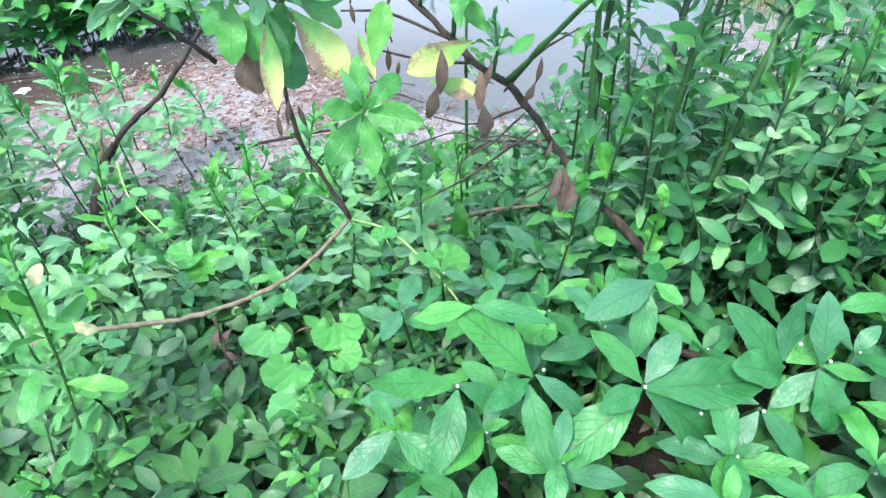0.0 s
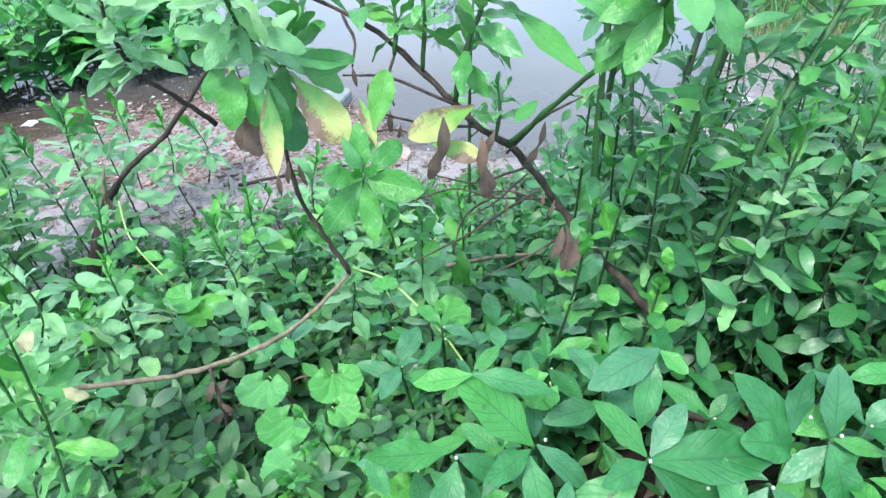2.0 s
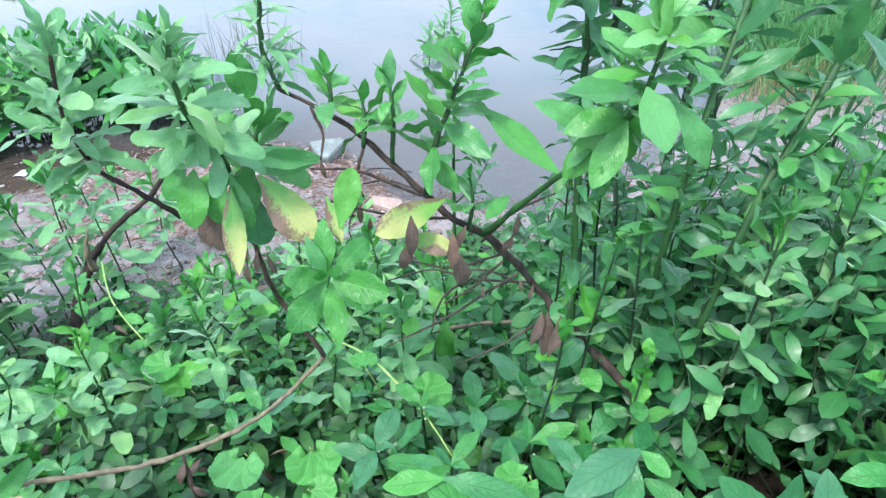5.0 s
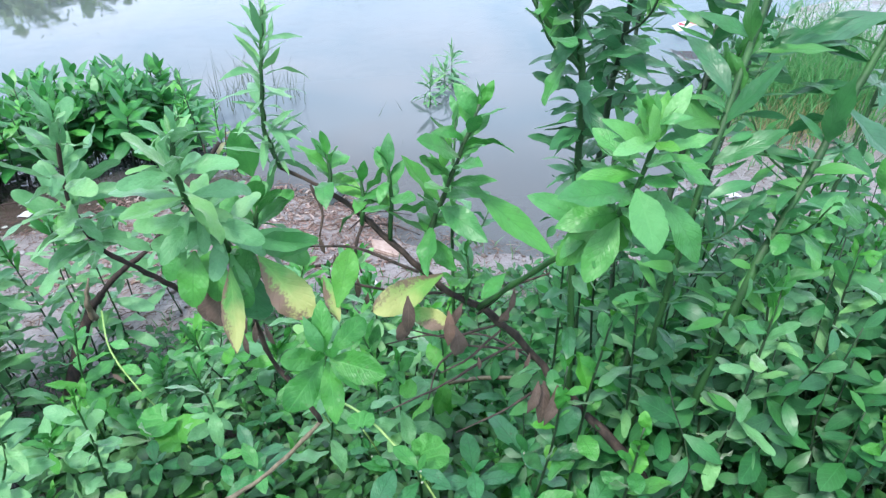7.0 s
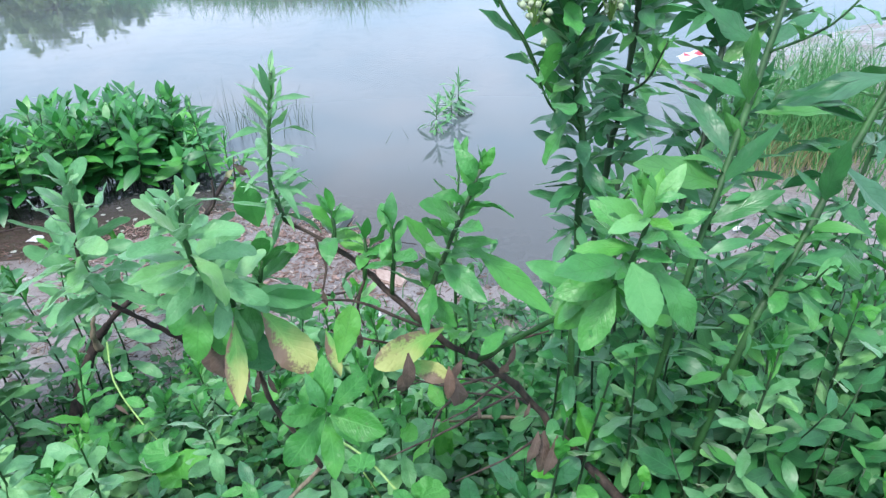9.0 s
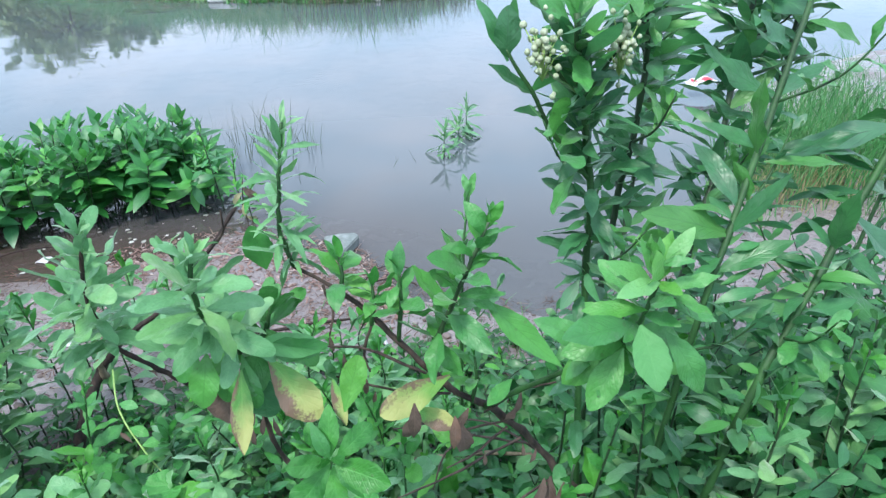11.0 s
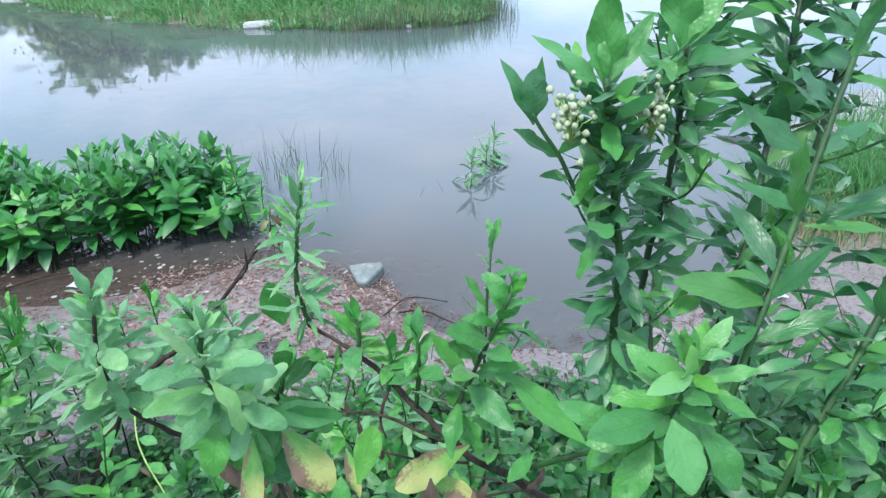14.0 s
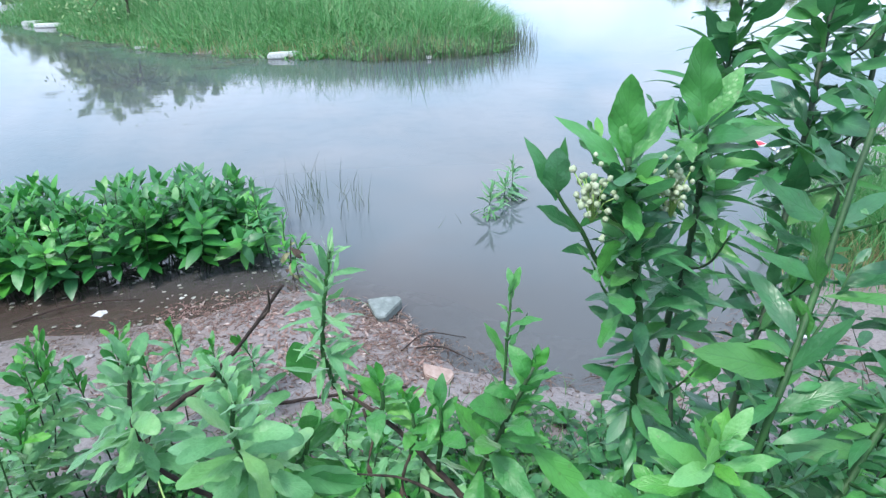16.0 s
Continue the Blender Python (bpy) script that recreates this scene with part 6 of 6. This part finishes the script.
placed = 0
while placed < 104:
    x, y = rnd.uniform(-0.95, 0.85), rnd.uniform(-0.12, 1.25)
    if x > 0.25 and y > 0.3 and rnd.random() < 0.7:
        continue
    if in_hollow(x, y) or -0.36 < x < -0.12 and 0.34 < y < 0.63:
        continue
    if x > 0.08 and y < 0.42 and rnd.random() < 0.5:
        continue
    g = ground_height(x, y)
    placed += 1
    canopy = 0.13 + 0.05 * rnd.random() - 0.05 * smoothstep(0.8, 1.3, y) + 0.05 * smoothstep(-0.3, 0.2, x) * smoothstep(0.8, 0.4, y)
    low_weed(x, y, g + canopy, placed, rnd.uniform(0.034, 0.056), rnd.choice(("elliptic", "obovate", "lance", "obovate")), "weed" if rnd.random() < 0.75 else "glossy")


for k in range(15):                                    # brighter tufts along the near edge
    x, y = rnd.uniform(-0.58, -0.08), rnd.uniform(0.02, 0.42)
    low_weed(x, y, ground_height(x, y) + rnd.uniform(0.17, 0.24), 500 + k, rnd.uniform(0.036, 0.048), rnd.choice(("obovate", "elliptic")), "weed" if k % 3 else "shrub")


withered = thing("withered_stalk", (-0.33, 0.44, 0.26), "dead brown stalk with curled leaves among low weeds", "plant")
dead_line = spline([(-0.33, 0.44, 0.26), (-0.338, 0.46, 0.36), (-0.345, 0.49, 0.46)], 5)
v, f = tube_data(dead_line, 0.004, 0.0025, 6, 0.5)
under(withered, "stem", mesh_from("stem", v, f, MAT["brown_stem"]))
for k in range(9):
    a = 2.4 * k
    add_leaf(withered, "lance", "dead", dead_line[2 + k % 8], (math.cos(a), math.sin(a), -0.9), rnd.uniform(0.03, 0.055), (0, -0.8, 0.5), 4, 1.0)


def build_carpet():
    """The leaves below and between the larger weeds, too many to count."""
    r = random.Random(77)
    mass, stalks = Mass(), Mass()
    shapes = [leaf_data(s, d, 0.2, t, 4, 2) for s in ("elliptic", "lance", "obovate", "broad") for d, t in ((0.3, 0.2), (0.9, -0.2))]
    made = 0
    while made < 3900:
        x, y = r.gauss(0.0, 0.80), r.uniform(-0.9, 1.62)
        patch = noise.noise((x * 1.6, y * 1.6, 5.0))
        edge = 0.10 * smoothstep(-0.6, -0.3, x) * smoothstep(0.55, 0.3, x)
        back = smoothstep(-1.1 + 0.5 * patch, -0.35, y)
        cover = back * smoothstep(1.60 + edge + 0.25 * patch, 1.12 + edge + 0.25 * patch, y) * (1.0 if x > -1.0 else 0.5)
        bare = smoothstep(-0.5, -0.85, x) * smoothstep(0.35, 0.65, y) * smoothstep(0.95, 0.75, y) * 0.7
        if in_hollow(x, y):
            continue
        if 0.12 < x < 0.8 and y < 0.5:
            cover *= 0.7
        elif 0.0 < x < 0.3 and y < 0.42:
            cover *= 0.5
        if x > 0.75 and y > 0.9:
            cover *= 0.5
        if r.random() > cover - bare:
            continue
        made += 1
        g = ground_height(x, y)
        clear = 0.35 if -0.36 < x < -0.12 and 0.36 < y < 0.63 else 1.0
        tall = 0.06 + 0.10 * smoothstep(1.55, 0.7, y) + 0.05 * smoothstep(-0.2, 0.3, x) * smoothstep(0.9, 0.4, y)
        z = g + clear * tall * r.random()
        kind_here = int(3.999 * abs(math.sin(9.0 * noise.noise((x * 2.4, y * 2.4, 1.0)) + r.uniform(-0.25, 0.25))))
        size0 = (0.060, 0.034, 0.046, 0.052)[kind_here] * r.uniform(0.75, 1.2) * (1.0 + 0.25 * smoothstep(0.6, 0.1, y)) * (1.0 + 0.3 * smoothstep(0.1, -0.2, x) * smoothstep(0.9, 0.6, y))
        turn, whorl = r.uniform(0, 6.3), r.randint(4, 7)
        for j in range(whorl):
            a, up = turn + 2.4 * j + r.uniform(-0.3, 0.3), 0.75 - 0.16 * j + r.uniform(-0.2, 0.2)
            v, u, f = shapes[2 * ((kind_here + 1) % 4) + r.randrange(2)]
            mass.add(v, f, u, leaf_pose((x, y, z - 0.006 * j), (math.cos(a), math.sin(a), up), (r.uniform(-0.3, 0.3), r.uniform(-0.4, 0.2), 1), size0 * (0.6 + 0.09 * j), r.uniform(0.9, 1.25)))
        if made % 2 == 0:
            p = Vector((x, y, g - 0.01))
            sv, sf = tube_data([p, p.lerp(Vector((x, y, z)), 0.5) + Vector((r.gauss(0, 0.01), r.gauss(0, 0.01), 0)), Vector((x, y, z))], 0.002, 0.0014, 4)
            stalks.add(sv, sf)
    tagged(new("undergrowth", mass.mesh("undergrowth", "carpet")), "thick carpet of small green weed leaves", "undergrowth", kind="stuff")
    tagged(new("undergrowth_stalks", stalks.mesh("undergrowth_stalks", "dark_stem")), "thin stalks below the weed leaves", "undergrowth", kind="stuff")


build_carpet()


def build_thicket():
    """Leafy twigs that fill the bushy growth between the tall stems."""
    r = random.Random(91)
    mass, stalks = Mass(), Mass()
    shapes = [leaf_data(s, d, 0.18, t, 4, 2) for s in ("broad", "elliptic", "obovate") for d, t in ((0.3, 0.2), (0.9, -0.2))]
    for k in range(560):
        x, y = 0.26 + 0.94 * r.random() ** 1.35, 0.27 + 0.75 * r.random() ** 1.3
        if in_hollow(x, y) or y < 0.42 and x < 0.75 and r.random() < 0.6:
            continue
        top = 0.60 + 0.20 * smoothstep(0.27, 0.42, x) + r.uniform(-0.14, 0.08) - 0.19 * smoothstep(0.40, 0.75, y) + 0.03 * smoothstep(0.5, 0.7, x)
        base = Vector((x + r.gauss(0, 0.04), y + r.gauss(0, 0.04), ground_height(x, y)))
        tip = Vector((x + r.gauss(0, 0.05), y + r.gauss(-0.02, 0.05), top))
        line = spline([base, base.lerp(tip, 0.35) + Vector((r.gauss(0, 0.05), r.gauss(0, 0.05), 0)), base.lerp(tip, 0.7) + Vector((r.gauss(0, 0.04), r.gauss(0, 0.04), 0)), tip], 4)
        sv, sf = tube_data(line, 0.0017, 0.0009, 5)
        stalks.add(sv, sf)
        turn = r.uniform(0, 360)
        for j in range(17):
            q = (1 - 0.58 * j / 16) * (len(line) - 1)
            i = min(len(line) - 2, int(q))
            at = line[i].lerp(line[i + 1], q - i)
            a = radians(turn + 137.5 * j + r.uniform(-20, 20))
            up = 0.9 - 1.2 * min(1.0, j / 6) + r.uniform(-0.3, 0.3)
            v, u, f = shapes[r.randrange(len(shapes))]
            mass.add(v, f, u, leaf_pose(at, (math.cos(a), math.sin(a), up), (r.uniform(-0.4, 0.4), r.uniform(-1.1, 0.0), 0.8), r.uniform(0.034, 0.060) * (0.6 if j < 3 else 1), r.uniform(0.85, 1.15)))
    tagged(new("bushy_foliage", mass.mesh("bushy_foliage", "thicket")), "dense oval dark green leaves filling the bushy growth", "undergrowth", kind="stuff")
    tagged(new("bushy_twigs", stalks.mesh("bushy_twigs", "dark_stem")), "thin dark twigs inside the bushy growth", "undergrowth", kind="stuff")


build_thicket()

def build_strays():
    """Trailing stalks and withered leaves lying among the weeds."""
    r = random.Random(55)
    for k in range(9):
        x, y = r.uniform(-0.75, 0.35), r.uniform(0.15, 1.0)
        a = r.uniform(-0.6, 0.6) + (3.1 if r.random() < 0.5 else 0)
        n = r.uniform(0.08, 0.22)
        pts = [(x + math.cos(a) * n * t, y + math.sin(a) * n * t, ground_height(x + math.cos(a) * n * t, y + math.sin(a) * n * t) + 0.05 + 0.03 * math.sin(3.1 * t)) for t in (0, 0.35, 0.7, 1)]
        ob = new("trailing_stalk", tube("trailing_stalk", pts, 0.0022, 0.0014, "tan_stem" if k % 2 else "brown_stem", 6, 0.3))
        tagged(ob, "thin trailing stalk lying in the weeds", "stalk", "trailing stalks")
    mass = Mass()
    v, u, f = leaf_data("lance", 1.2, 0.4, 0.5, 4, 2)
    for k in range(70):
        x, y = r.uniform(-0.8, 0.45), r.uniform(0.1, 1.2)
        mass.add(v, f, u, leaf_pose((x, y, ground_height(x, y) + r.uniform(0.03, 0.12)), (r.uniform(-1, 1), r.uniform(-1, 1), r.uniform(-0.9, 0.1)), (0, -0.4, 1), r.uniform(0.025, 0.05)))
    tagged(new("withered_leaves", mass.mesh("withered_leaves", "dead")), "brown withered leaves caught in the weeds", "debris", kind="stuff")


build_strays()

# creeping vine with round scalloped leaves
vine = thing("creeping_vine", (-0.24, 0.52, 0.26), "creeping vine with light green scalloped round leaves", "vine")
for k, (at, s, a) in enumerate((((-0.280, 0.550, 0.360), 0.074, 255), ((-0.170, 0.54, 0.370), 0.080, 285), ((-0.222, 0.44, 0.390), 0.072, 240), ((-0.165, 0.45, 0.385), 0.05, 330),
                                ((-0.205, 0.365, 0.410), 0.085, 265), ((-0.04, 0.29, 0.42), 0.085, 270), ((-0.42, 0.75, 0.315), 0.085, 120), ((0.02, 0.505, 0.50), 0.055, 30), ((-0.06, 0.56, 0.52), 0.038, 100),
                                ((-0.14, 0.66, 0.47), 0.045, 60), ((0.14, 0.30, 0.575), 0.05, 210), ((-0.46, 0.82, 0.33), 0.07, 210), ((-0.10, 0.33, 0.40), 0.07, 300))):
    d = (math.cos(radians(a)), math.sin(radians(a)), 0.1)
    add_leaf(vine, "scallop", "scallop", at, d, s, (0.05, -0.35 + 0.12 * (k % 3), 0.9), k % 3)
    v, f = tube_data(spline([(at[0] + 0.02, at[1] + 0.03, at[2] - 0.10), (at[0] + 0.01, at[1] + 0.01, at[2] - 0.04), at], 3), 0.0016, 0.0013, 5)
    under(vine, "leaf_stalk", mesh_from("leaf_stalk", v, f, MAT["vine_stem"]))
for pts in ([(-0.12, 0.68, 0.48), (-0.05, 0.58, 0.52), (0.02, 0.50, 0.48), (0.06, 0.44, 0.44)], [(-0.70, 1.15, 0.37), (-0.66, 1.05, 0.33), (-0.58, 0.95, 0.30), (-0.50, 0.86, 0.30)]):
    under(vine, "runner", tube("runner", pts, 0.0022, 0.0016, "vine_stem", 6, 0.2))
for at, d, s in (((-0.66, 1.06, 0.34), (0.8, -0.3, 0.1), 0.05), ((-0.62, 1.0, 0.32), (0.9, -0.4, -0.1), 0.05), ((-0.58, 0.95, 0.31), (0.7, 0.2, 0.1), 0.06), ((-0.55, 0.92, 0.31), (-0.6, -0.5, 0.1), 0.05)):
    add_leaf(vine, "elliptic", "scallop", at, d, s, (0, -0.3, 1), 1, 1.3)
# pale curled buds on the runner's near end
for at, d in (((-0.40, 0.25, 0.77), (0.5, 0, 0.8)), ((-0.385, 0.25, 0.715), (0.6, -0.3, -0.2))):
    add_leaf(bush, "broad", "cream", at, d, 0.028, (0, -1, 0.3), 2, 1.0, "curled_leaf", "pale curled dying leaf")
